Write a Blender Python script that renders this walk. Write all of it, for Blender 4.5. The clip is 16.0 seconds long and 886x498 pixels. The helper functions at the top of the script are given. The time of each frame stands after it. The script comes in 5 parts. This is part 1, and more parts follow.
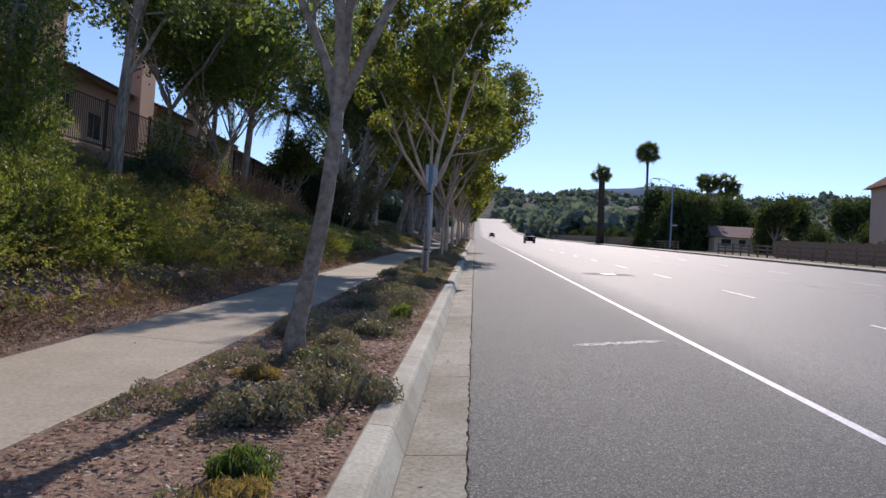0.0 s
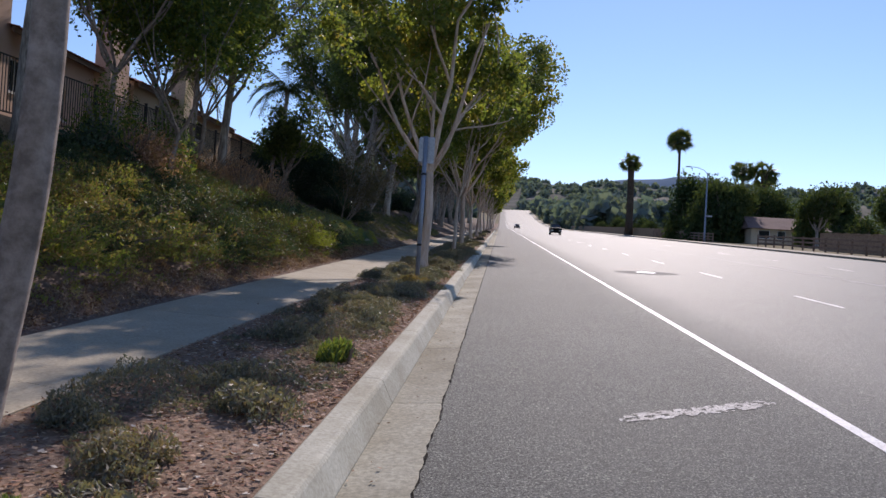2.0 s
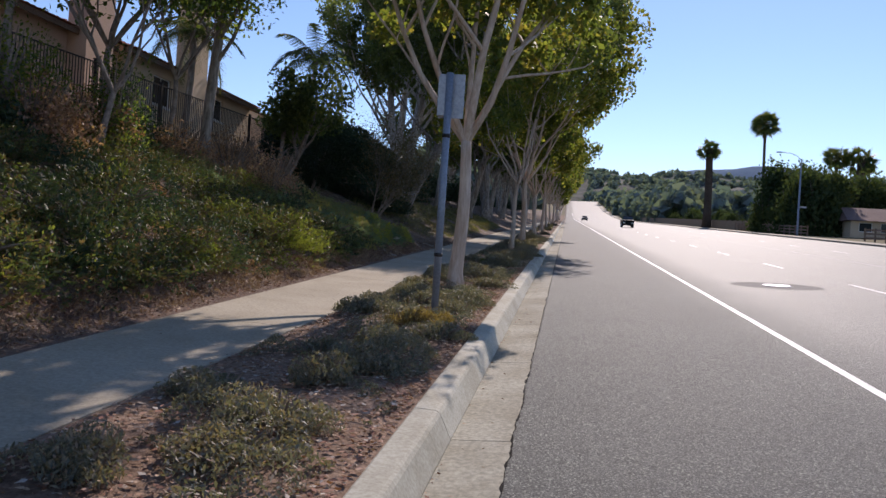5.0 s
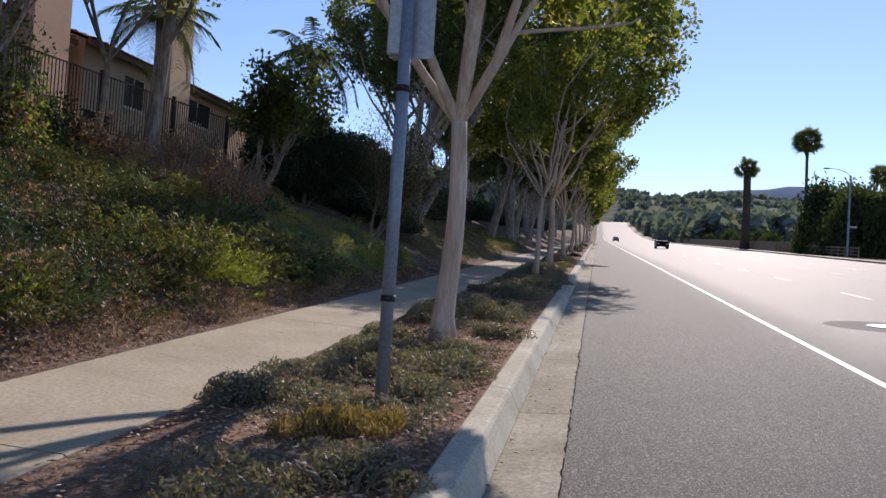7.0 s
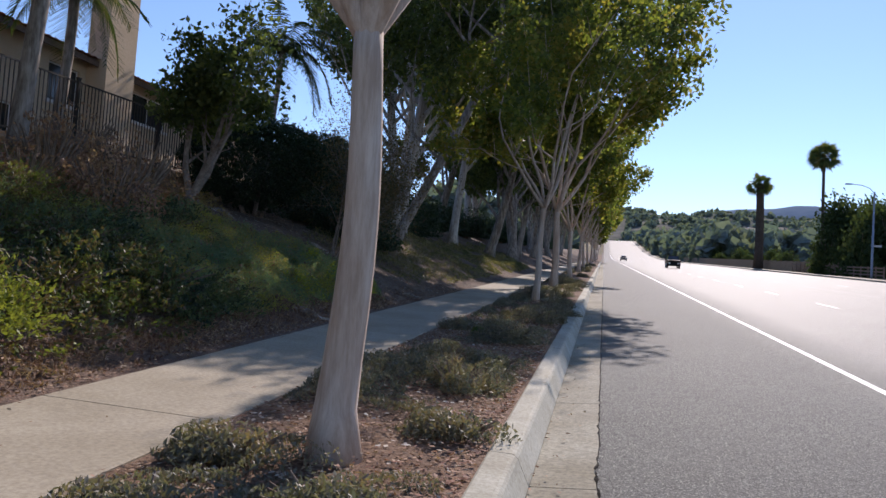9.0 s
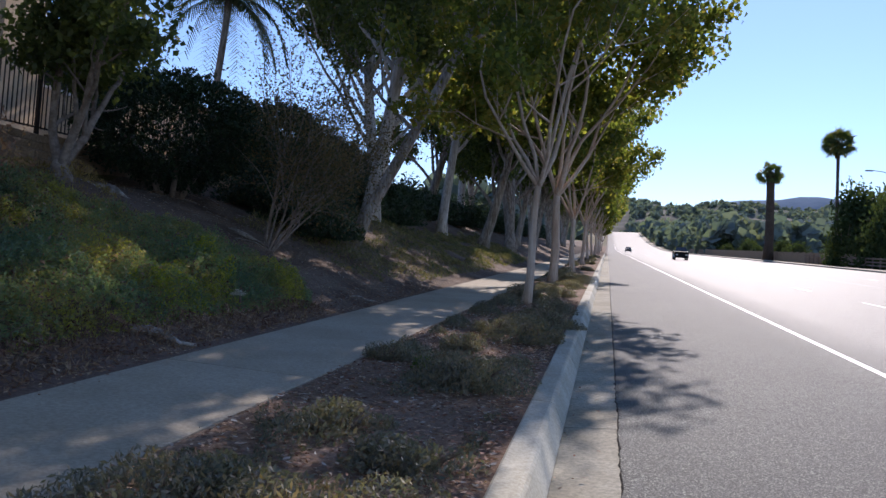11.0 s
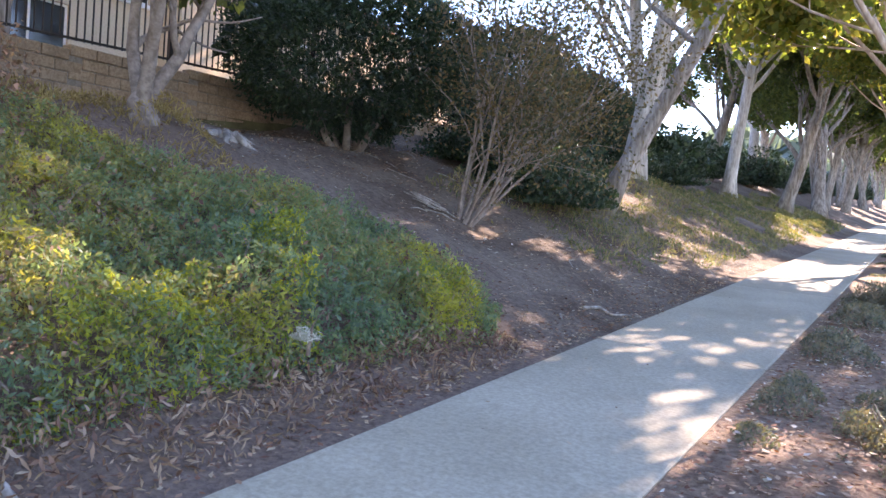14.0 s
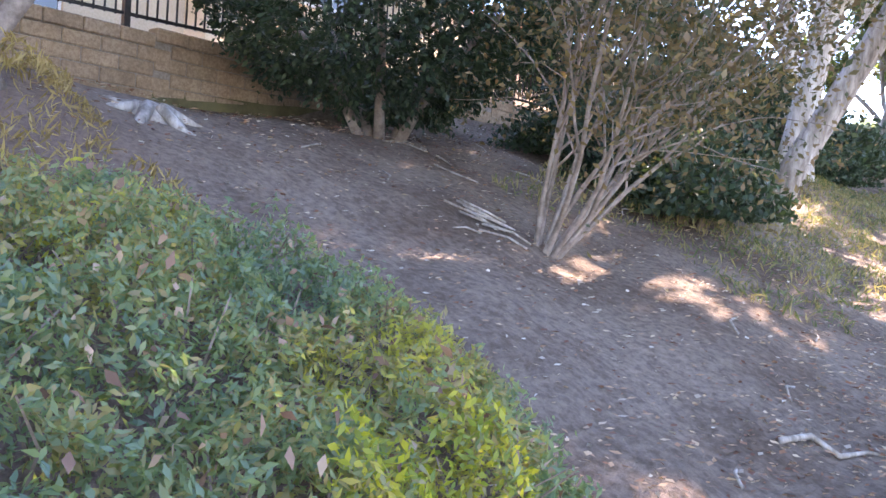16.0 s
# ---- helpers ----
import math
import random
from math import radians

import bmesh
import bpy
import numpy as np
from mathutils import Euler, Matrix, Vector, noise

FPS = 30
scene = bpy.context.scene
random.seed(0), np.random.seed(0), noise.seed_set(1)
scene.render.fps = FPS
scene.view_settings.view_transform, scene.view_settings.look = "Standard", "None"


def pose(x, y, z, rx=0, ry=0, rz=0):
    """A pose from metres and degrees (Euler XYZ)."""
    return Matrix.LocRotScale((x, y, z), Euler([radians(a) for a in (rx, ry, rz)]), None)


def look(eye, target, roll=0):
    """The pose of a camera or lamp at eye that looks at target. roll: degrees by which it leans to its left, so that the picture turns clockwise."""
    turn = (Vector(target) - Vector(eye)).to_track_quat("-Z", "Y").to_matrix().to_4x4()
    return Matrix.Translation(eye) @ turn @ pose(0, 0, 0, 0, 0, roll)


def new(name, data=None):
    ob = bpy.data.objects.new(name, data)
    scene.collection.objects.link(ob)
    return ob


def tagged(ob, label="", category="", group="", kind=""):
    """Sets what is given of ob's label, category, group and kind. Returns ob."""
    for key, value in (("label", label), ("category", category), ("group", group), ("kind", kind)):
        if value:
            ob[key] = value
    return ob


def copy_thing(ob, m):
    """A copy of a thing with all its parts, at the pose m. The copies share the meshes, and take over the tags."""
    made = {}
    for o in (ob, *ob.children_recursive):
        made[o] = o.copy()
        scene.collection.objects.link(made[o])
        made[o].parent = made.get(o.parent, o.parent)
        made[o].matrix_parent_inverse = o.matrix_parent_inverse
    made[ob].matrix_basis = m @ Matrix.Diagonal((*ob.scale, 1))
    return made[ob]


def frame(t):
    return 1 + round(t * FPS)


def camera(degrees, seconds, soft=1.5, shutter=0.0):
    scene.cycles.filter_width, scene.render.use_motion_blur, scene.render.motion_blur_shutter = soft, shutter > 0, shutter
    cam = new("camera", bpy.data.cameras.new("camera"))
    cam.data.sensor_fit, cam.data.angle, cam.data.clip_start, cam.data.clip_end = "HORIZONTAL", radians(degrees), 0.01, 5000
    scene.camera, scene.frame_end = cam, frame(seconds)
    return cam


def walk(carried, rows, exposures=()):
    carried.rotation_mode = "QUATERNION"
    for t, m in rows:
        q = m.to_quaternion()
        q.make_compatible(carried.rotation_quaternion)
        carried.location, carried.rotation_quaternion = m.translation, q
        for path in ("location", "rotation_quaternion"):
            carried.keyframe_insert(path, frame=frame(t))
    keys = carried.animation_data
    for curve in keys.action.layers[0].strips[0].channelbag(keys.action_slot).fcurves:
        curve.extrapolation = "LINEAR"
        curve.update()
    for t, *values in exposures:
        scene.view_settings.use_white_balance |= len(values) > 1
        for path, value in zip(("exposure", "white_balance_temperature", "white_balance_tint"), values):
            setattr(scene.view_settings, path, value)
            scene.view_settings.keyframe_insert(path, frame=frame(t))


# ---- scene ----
cam = camera(60.1, 16.0)
METRES, EYE, TILT, LEAN, TURN = 36.6, 1.5, 0.0, 0.6, 2.3
ROWS = [
    (0.0, 0.0, 0.0, 0.0, -0.12, 1.73, -3.84),
    (0.5, 0.0047, 0.0346, 0.0031, 0.5, 1.66, -3.88),
    (1.0, 0.0075, 0.0661, 0.0032, 1.03, 1.49, -3.94),
    (1.5, 0.0131, 0.0999, 0.0066, 1.47, 1.23, -3.96),
    (2.0, 0.0177, 0.1315, 0.0075, 1.82, 0.95, -3.96),
    (2.5, 0.0206, 0.165, 0.0099, 2.2, 0.75, -3.87),
    (3.0, 0.0204, 0.1979, 0.0111, 2.59, 0.52, -3.9),
    (3.5, 0.0197, 0.2301, 0.0128, 3.2, 0.31, -3.93),
    (6.0, 0.0223, 0.3933, 0.0218, 8.58, -0.01, -4.25),
    (6.5, 0.0205, 0.4236, 0.0213, 8.82, 0.77, -4.31),
    (7.0, 0.023, 0.4586, 0.0247, 8.91, 1.39, -4.24),
    (7.5, 0.0223, 0.4895, 0.0252, 9.04, 2.01, -4.27),
    (8.0, 0.023, 0.5235, 0.0278, 9.24, 2.59, -4.32),
    (8.5, 0.0218, 0.5536, 0.028, 9.31, 2.75, -4.45),
    (9.0, 0.0231, 0.5864, 0.0311, 9.39, 2.74, -4.42),
    (9.5, 0.0216, 0.6182, 0.0323, 9.32, 2.76, -4.36),
    (10.0, 0.0225, 0.6489, 0.0338, 9.33, 2.67, -4.39),
    (12.5, 0.0198, 0.8003, 0.0406, 14.44, -0.16, -4.55),
    (13.0, 0.0106, 0.8257, 0.0429, 23.02, -1.56, -4.4),
    (13.5, 0.0005, 0.8534, 0.0494, 27.46, -2.26, -4.25),
    (14.0, -0.0115, 0.872, 0.048, 29.78, -2.51, -4.84),
    (14.5, -0.0265, 0.8967, 0.05, 33.08, -3.18, -4.91),
    (15.0, -0.0402, 0.9186, 0.0497, 35.82, -3.9, -4.98),
    (15.5, -0.0515, 0.9479, 0.0524, 37.85, -3.99, -4.74),
    (16.0, -0.0598, 0.9767, 0.0532, 38.24, -2.83, -4.6),
]
walk(cam, [(t, pose(0, 0, EYE, TILT, LEAN, TURN) @ pose(METRES * x, METRES * y, METRES * z, 90 + pitch, roll, yaw)) for t, x, y, z, yaw, pitch, roll in ROWS],
     [(0.0, 0.22, 6150, 22), (3.7, 0.25, 6250, 23), (6.5, 0.35, 6400, 23), (8.5, 0.4, 6200, 22), (10.2, 0.52, 6150, 23), (12.5, 1.02, 5950, 22), (13.0, 1.65, 6350, 23), (13.5, 2.6, 6750, 26), (14.5, 3.0, 7100, 30), (15.5, 3.45, 7000, 31), (16.0, 3.8, 7100, 31)])

# ---- world, sun, exposure ----
SUN_AZ, SUN_EL = 10.5, 36.0          # degrees to the right of the road, degrees up
world = bpy.data.worlds.new("world")
scene.world = world
world.use_nodes = True
wn = world.node_tree
bg = wn.nodes["Background"]
sky = wn.nodes.new("ShaderNodeTexSky")
sky.sky_type = "NISHITA"
sky.sun_disc = False
sky.sun_elevation = radians(SUN_EL)
sky.sun_rotation = radians(SUN_AZ)
sky.air_density, sky.dust_density, sky.ozone_density = 1.0, 0.05, 4.0
wn.links.new(sky.outputs[0], bg.inputs[0])
bg.inputs[1].default_value = 0.115
sun = new("sun", bpy.data.lights.new("sun", "SUN"))
sun.data.energy, sun.data.angle, sun.data.color = 4.1, radians(0.53), (1.0, 0.90, 0.76)
sd = Vector((math.sin(radians(SUN_AZ)) * math.cos(radians(SUN_EL)), math.cos(radians(SUN_AZ)) * math.cos(radians(SUN_EL)), math.sin(radians(SUN_EL))))
sun.matrix_world = look((0, 0, 60), Vector((0, 0, 60)) - sd)
tagged(sun, kind="structure")

# ---- materials ----
def mat(name, base, rough=0.8, spec=0.3, metal=0.0):
    m = bpy.data.materials.new(name)
    m.use_nodes = True
    b = m.node_tree.nodes["Principled BSDF"]
    b.inputs["Base Color"].default_value = (*base, 1)
    b.inputs["Roughness"].default_value = rough
    b.inputs["Specular IOR Level"].default_value = spec
    b.inputs["Metallic"].default_value = metal
    return m, m.node_tree, b


def noise_node(nt, scale, detail=4, rough=0.6, coords="Object"):
    tc = nt.nodes.new("ShaderNodeTexCoord")
    n = nt.nodes.new("ShaderNodeTexNoise")
    n.inputs["Scale"].default_value, n.inputs["Detail"].default_value, n.inputs["Roughness"].default_value = scale, detail, rough
    if coords == "World":
        g = nt.nodes.new("ShaderNodeNewGeometry")
        nt.links.new(g.outputs["Position"], n.inputs["Vector"])
    else:
        nt.links.new(tc.outputs[coords], n.inputs["Vector"])
    return n


def ramp(nt, fac, stops):
    r = nt.nodes.new("ShaderNodeValToRGB")
    els = r.color_ramp.elements
    while len(els) < len(stops):
        els.new(0.5)
    for e, (p, c) in zip(els, stops):
        e.position, e.color = p, (*c, 1)
    nt.links.new(fac, r.inputs[0])
    return r.outputs[0]


def mix(nt, a, b, fac, kind="MIX"):
    n = nt.nodes.new("ShaderNodeMix")
    n.data_type, n.blend_type = "RGBA", kind
    for sock, v in ((n.inputs[0], fac), (n.inputs[6], a), (n.inputs[7], b)):
        if hasattr(v, "links"):
            nt.links.new(v, sock)
        else:
            sock.default_value = v if isinstance(v, float) else (*v, 1)
    return n.outputs[2]


def bump(nt, bsdf, height, strength=0.4, dist=0.01):
    b = nt.nodes.new("ShaderNodeBump")
    b.inputs["Strength"].default_value, b.inputs["Distance"].default_value = strength, dist
    nt.links.new(height, b.inputs["Height"])
    nt.links.new(b.outputs[0], bsdf.inputs["Normal"])


def surface(name, lo, hi, rough=0.85, spec=0.3, fine=40, coarse=1.2, stain=(0.6, 0.6, 0.6), amount=0.5, relief=0.4, dist=0.01, metal=0.0, coords="World", per_object=0.0, stretch=1.0, sharp=0.26):
    """Two-scale surface: fine grain between lo and hi, coarse stains multiplied in."""
    m, nt, b = mat(name, lo, rough, spec, metal)
    f = noise_node(nt, fine, 5, 0.7, coords)
    c = noise_node(nt, coarse, 4, 0.6, coords)
    if stretch != 1.0:
        for nd in (f, c):
            src = nd.inputs["Vector"].links[0].from_socket
            vm = nt.nodes.new("ShaderNodeVectorMath")
            vm.operation = "MULTIPLY"
            vm.inputs[1].default_value = (1, 1, stretch)
            nt.links.new(src, vm.inputs[0])
            nt.links.new(vm.outputs[0], nd.inputs["Vector"])
    col = ramp(nt, f.outputs[0], [(0.5 - sharp / 2, lo), (0.5 + sharp / 2, hi)])
    st = ramp(nt, c.outputs[0], [(0.35, stain), (0.65, (1, 1, 1))])
    col = mix(nt, col, st, amount, "MULTIPLY")
    if per_object:
        oi = nt.nodes.new("ShaderNodeObjectInfo")
        r = ramp(nt, oi.outputs["Random"], [(0, (1 - per_object,) * 3), (1, (1, 1, 1))])
        col = mix(nt, col, r, 1.0, "MULTIPLY")
    nt.links.new(col, b.inputs["Base Color"])
    bump(nt, b, f.outputs[0], relief, dist)
    return m


def leaf_mat(name, cols, trans=0.45, rough=0.55, gain=1.6, patch=0.5, spec=0.3, own=0.75, wide=1.3):
    """Leaf with colour by leaf and by patch; light passes through."""
    m, nt, b = mat(name, cols[0], rough, spec)
    g = nt.nodes.new("ShaderNodeNewGeometry")
    n = noise_node(nt, patch, 3, 0.6, "World")
    ad = nt.nodes.new("ShaderNodeMath")
    ad.operation = "MULTIPLY_ADD"
    nt.links.new(g.outputs["Random Per Island"], ad.inputs[0])
    ad.inputs[1].default_value = own
    sb = nt.nodes.new("ShaderNodeMath")
    sb.operation = "MULTIPLY_ADD"
    nt.links.new(n.outputs[0], sb.inputs[0])
    sb.inputs[1].default_value, sb.inputs[2].default_value = wide, 0.5 - 0.5 * wide - 0.5 * own
    nt.links.new(sb.outputs[0], ad.inputs[2])
    k = len(cols)
    col = ramp(nt, ad.outputs[0], [(0.12 + 0.76 * i / max(1, k - 1), c) for i, c in enumerate(cols)])
    nt.links.new(col, b.inputs["Base Color"])
    t = nt.nodes.new("ShaderNodeBsdfTranslucent")
    bright = mix(nt, col, (gain, gain * 1.05, gain * 0.45), 1.0, "MULTIPLY")
    nt.links.new(bright, t.inputs[0])
    ms = nt.nodes.new("ShaderNodeMixShader")
    ms.inputs[0].default_value = trans
    nt.links.new(b.outputs[0], ms.inputs[1])
    nt.links.new(t.outputs[0], ms.inputs[2])
    nt.links.new(ms.outputs[0], nt.nodes["Material Output"].inputs[0])
    return m


ASPHALT = surface("asphalt", (0.012, 0.0135, 0.012), (0.120, 0.131, 0.116), 0.74, 0.5, 66, 0.35, (0.72, 0.72, 0.74), 0.6, 1.0, 0.009, sharp=0.13)
_av = ASPHALT.node_tree.nodes.new("ShaderNodeTexVoronoi")
_av.inputs["Scale"].default_value = 85.0
_ap = ASPHALT.node_tree.nodes.new("ShaderNodeNewGeometry")
ASPHALT.node_tree.links.new(_ap.outputs["Position"], _av.inputs["Vector"])
_ab = ASPHALT.node_tree.nodes["Principled BSDF"].inputs["Base Color"]
_stone = ramp(ASPHALT.node_tree, _av.outputs["Color"], [(0.0, (0.35, 0.35, 0.35)), (0.6, (0.95, 0.95, 0.95)), (0.9, (2.6, 2.55, 2.45))])
ASPHALT.node_tree.links.new(mix(ASPHALT.node_tree, _ab.links[0].from_socket, _stone, 1.0, "MULTIPLY"), _ab)
# traffic has polished the lanes beyond the edge line; the shoulder stays coarse
_at = ASPHALT.node_tree
_ag = _at.nodes.new("ShaderNodeNewGeometry")
_as = _at.nodes.new("ShaderNodeSeparateXYZ")
_at.links.new(_ag.outputs["Position"], _as.inputs[0])
_aw = _at.nodes.new("ShaderNodeMath")
_aw.operation = "MULTIPLY_ADD"
_at.links.new(noise_node(_at, 0.5, 3, 0.6, "World").outputs[0], _aw.inputs[0])
_aw.inputs[1].default_value = 0.8
_at.links.new(_as.outputs[0], _aw.inputs[2])
_am = _at.nodes.new("ShaderNodeMapRange")
for _k, _v in ((1, 3.3), (2, 5.2), (3, 0.80), (4, 0.70)):
    _am.inputs[_k].default_value = _v
_at.links.new(_aw.outputs[0], _am.inputs[0])
_at.links.new(_am.outputs[0], _at.nodes["Principled BSDF"].inputs["Roughness"])
CONCRETE = surface("concrete_walk", (0.335, 0.295, 0.222), (0.465, 0.412, 0.312), 0.85, 0.3, 30, 0.8, (0.72, 0.70, 0.66), 0.7, 0.25, 0.004, per_object=0.12)
KERB = surface("concrete_kerb", (0.388, 0.372, 0.299), (0.543, 0.530, 0.432), 0.85, 0.3, 35, 1.3, (0.66, 0.63, 0.57), 0.8, 0.3, 0.004, per_object=0.14)
GUTTER = surface("concrete_gutter", (0.242, 0.230, 0.176), (0.407, 0.388, 0.304), 0.85, 0.3, 25, 1.0, (0.62, 0.58, 0.5), 0.9, 0.35, 0.004, per_object=0.15)
SOIL = surface("soil", (0.175, 0.118, 0.085), (0.36, 0.26, 0.19), 0.95, 0.1, 18, 0.7, (0.55, 0.5, 0.47), 0.8, 0.9, 0.03)
EARTH = surface("grey_earth", (0.14, 0.108, 0.084), (0.26, 0.205, 0.165), 0.95, 0.1, 16, 0.9, (0.55, 0.50, 0.47), 0.9, 1.0, 0.04)
EARTH_NT = EARTH.node_tree
_pb = EARTH_NT.nodes["Principled BSDF"]
_bare = _pb.inputs["Base Color"].links[0].from_socket
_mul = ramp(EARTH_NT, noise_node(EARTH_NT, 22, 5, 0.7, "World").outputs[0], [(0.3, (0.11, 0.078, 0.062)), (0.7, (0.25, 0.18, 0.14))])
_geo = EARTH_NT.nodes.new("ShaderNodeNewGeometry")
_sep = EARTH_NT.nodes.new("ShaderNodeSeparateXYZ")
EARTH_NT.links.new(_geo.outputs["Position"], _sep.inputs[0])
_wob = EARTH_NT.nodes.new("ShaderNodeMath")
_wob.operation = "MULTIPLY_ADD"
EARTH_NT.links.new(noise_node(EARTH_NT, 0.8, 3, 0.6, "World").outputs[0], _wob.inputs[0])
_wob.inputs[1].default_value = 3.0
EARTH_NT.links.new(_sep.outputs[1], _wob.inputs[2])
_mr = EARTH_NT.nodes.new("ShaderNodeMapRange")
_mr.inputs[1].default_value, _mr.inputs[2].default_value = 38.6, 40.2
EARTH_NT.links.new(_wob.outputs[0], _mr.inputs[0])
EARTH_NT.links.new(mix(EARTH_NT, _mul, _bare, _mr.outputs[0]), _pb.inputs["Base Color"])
DRYGRASS = surface("dry_ground", (0.13, 0.11, 0.07), (0.28, 0.23, 0.14), 0.95, 0.1, 1.5, 0.05, (0.45, 0.5, 0.35), 0.9, 0.3, 0.05)
SEAM = surface("seam_dirt", (0.012, 0.011, 0.01), (0.05, 0.045, 0.04), 1.0, 0.05, 30, 4)
PAINT = surface("road_paint", (0.5, 0.5, 0.5), (0.78, 0.78, 0.77), 0.6, 0.4, 30, 3, (0.7, 0.7, 0.7), 0.7, 0.3, 0.003)
WORN = surface("worn_paint", (0.12, 0.12, 0.12), (0.55, 0.55, 0.54), 0.7, 0.3, 45, 6, (0.4, 0.4, 0.4), 0.8, 0.3, 0.003)
BARK = surface("pale_bark", (0.45, 0.36, 0.29), (0.62, 0.53, 0.45), 0.8, 0.2, 16, 5, (0.68, 0.56, 0.46), 0.75, 0.35, 0.006, stretch=0.13)
BARK2 = surface("grey_bark", (0.22, 0.195, 0.17), (0.47, 0.43, 0.385), 0.85, 0.2, 12, 3, (0.5, 0.44, 0.38), 0.8, 0.5, 0.015, stretch=0.2)
BARKW = surface("white_bark", (0.42, 0.40, 0.37), (0.66, 0.64, 0.60), 0.85, 0.2, 12, 3, (0.5, 0.45, 0.4), 0.7, 0.5, 0.012, stretch=0.2)
TWIG = surface("twig", (0.16, 0.12, 0.09), (0.30, 0.24, 0.19), 0.9, 0.1, 12, 2, (0.6, 0.55, 0.5), 0.6, 0.3, 0.01)
IRON = surface("black_iron", (0.012, 0.011, 0.011), (0.03, 0.026, 0.024), 0.5, 0.4, 20, 3, (0.7, 0.6, 0.5), 0.5, 0.1, 0.002)
BLOCK = surface("tan_block", (0.30, 0.215, 0.145), (0.46, 0.345, 0.24), 0.92, 0.15, 25, 2.5, (0.65, 0.6, 0.55), 0.7, 0.7, 0.01, per_object=0.22)
MORTAR = surface("mortar", (0.2, 0.17, 0.14), (0.3, 0.26, 0.22), 0.95, 0.1, 30, 2, (0.7, 0.7, 0.7), 0.5, 0.4, 0.004)
STUCCO = surface("pink_stucco", (0.56, 0.40, 0.31), (0.66, 0.49, 0.39), 0.92, 0.15, 25, 0.5, (0.85, 0.82, 0.8), 0.6, 0.3, 0.006)
CREAM = surface("cream_stucco", (0.58, 0.46, 0.32), (0.68, 0.55, 0.40), 0.92, 0.15, 25, 0.5, (0.86, 0.84, 0.8), 0.6, 0.3, 0.006)
TILE = surface("clay_tile", (0.22, 0.085, 0.05), (0.42, 0.19, 0.12), 0.85, 0.2, 6, 0.8, (0.6, 0.55, 0.5), 0.7, 0.3, 0.01)
TRIM = surface("brown_trim", (0.16, 0.10, 0.07), (0.24, 0.16, 0.11), 0.7, 0.3, 15, 1, (0.8, 0.8, 0.8), 0.4, 0.1, 0.003)
WHITE = surface("white_frame", (0.68, 0.67, 0.64), (0.78, 0.77, 0.74), 0.5, 0.4, 10, 1, (0.9, 0.9, 0.9), 0.4, 0.05, 0.002)
STEEL = surface("galvanised_steel", (0.19, 0.225, 0.28), (0.27, 0.31, 0.37), 0.5, 0.5, 30, 3, (0.7, 0.7, 0.72), 0.5, 0.1, 0.002, metal=0.3)
SIGNBACK = surface("sign_aluminium", (0.30, 0.32, 0.35), (0.42, 0.44, 0.47), 0.5, 0.5, 20, 2, (0.85, 0.85, 0.85), 0.4, 0.05, 0.001, metal=0.5)
WOOD = surface("weathered_wood", (0.20, 0.14, 0.10), (0.34, 0.25, 0.19), 0.9, 0.15, 14, 1.5, (0.6, 0.55, 0.5), 0.7, 0.4, 0.005)
SHINGLE = surface("brown_shingle", (0.16, 0.105, 0.09), (0.27, 0.185, 0.16), 0.9, 0.15, 9, 0.8, (0.7, 0.7, 0.7), 0.6, 0.5, 0.01)
CHIP = surface("leaf_litter", (0.17, 0.08, 0.045), (0.46, 0.30, 0.19), 0.85, 0.2, 9, 2.0, (0.55, 0.45, 0.4), 0.7, 0.1, 0.002)
GLASS, _gt, _gb = mat("window_glass", (0.03, 0.035, 0.04), 0.06, 0.6)
LEAF_STREET = leaf_mat("street_leaf", [(0.065, 0.085, 0.03), (0.10, 0.125, 0.035), (0.14, 0.155, 0.04), (0.21, 0.17, 0.05)], 0.56, gain=2.0)
LEAF_EUC = leaf_mat("gum_leaf", [(0.055, 0.075, 0.04), (0.085, 0.11, 0.05), (0.13, 0.15, 0.06)], 0.5, gain=2.0)
LEAF_DARK = leaf_mat("dark_leaf", [(0.022, 0.042, 0.026), (0.035, 0.06, 0.034), (0.055, 0.085, 0.045)], 0.22, 0.45)
LEAF_LEMON = leaf_mat("lemon_leaf", [(0.05, 0.08, 0.035), (0.08, 0.12, 0.04), (0.18, 0.19, 0.045)], 0.5, gain=2.0)
LEAF_COVER = leaf_mat("cover_leaf", [(0.12, 0.18, 0.135), (0.15, 0.21, 0.14), (0.19, 0.235, 0.12), (0.26, 0.205, 0.12), (0.36, 0.34, 0.075)], 0.45, patch=1.1, own=0.45, wide=2.1)
# Leaf tones darkened to hold the shade on the bank beyond y = 20.
LEAF_BANK_SHADED = leaf_mat("shaded_bank_leaf", [(0.025, 0.045, 0.035), (0.035, 0.06, 0.04), (0.05, 0.076, 0.04), (0.062, 0.086, 0.038), (0.125, 0.08, 0.055), (0.13, 0.17, 0.036), (0.23, 0.25, 0.05)], 0.34, gain=1.35, patch=0.55, own=0.3, wide=2.3)
# Olive and rusty tones, lightened to hold the sun on the nearer bank.
LEAF_OLIVE_SUNLIT = leaf_mat("sunlit_olive_leaf", [(0.06, 0.085, 0.045), (0.10, 0.115, 0.05), (0.19, 0.115, 0.075), (0.14, 0.165, 0.05), (0.22, 0.235, 0.055), (0.28, 0.20, 0.11)], 0.45, patch=0.7, own=0.4, wide=2.2)
LEAF_BRIGHT = leaf_mat("bright_leaf", [(0.045, 0.072, 0.03), (0.09, 0.115, 0.03), (0.165, 0.18, 0.04), (0.25, 0.24, 0.05)], 0.45, patch=0.8, own=0.5, wide=1.6)
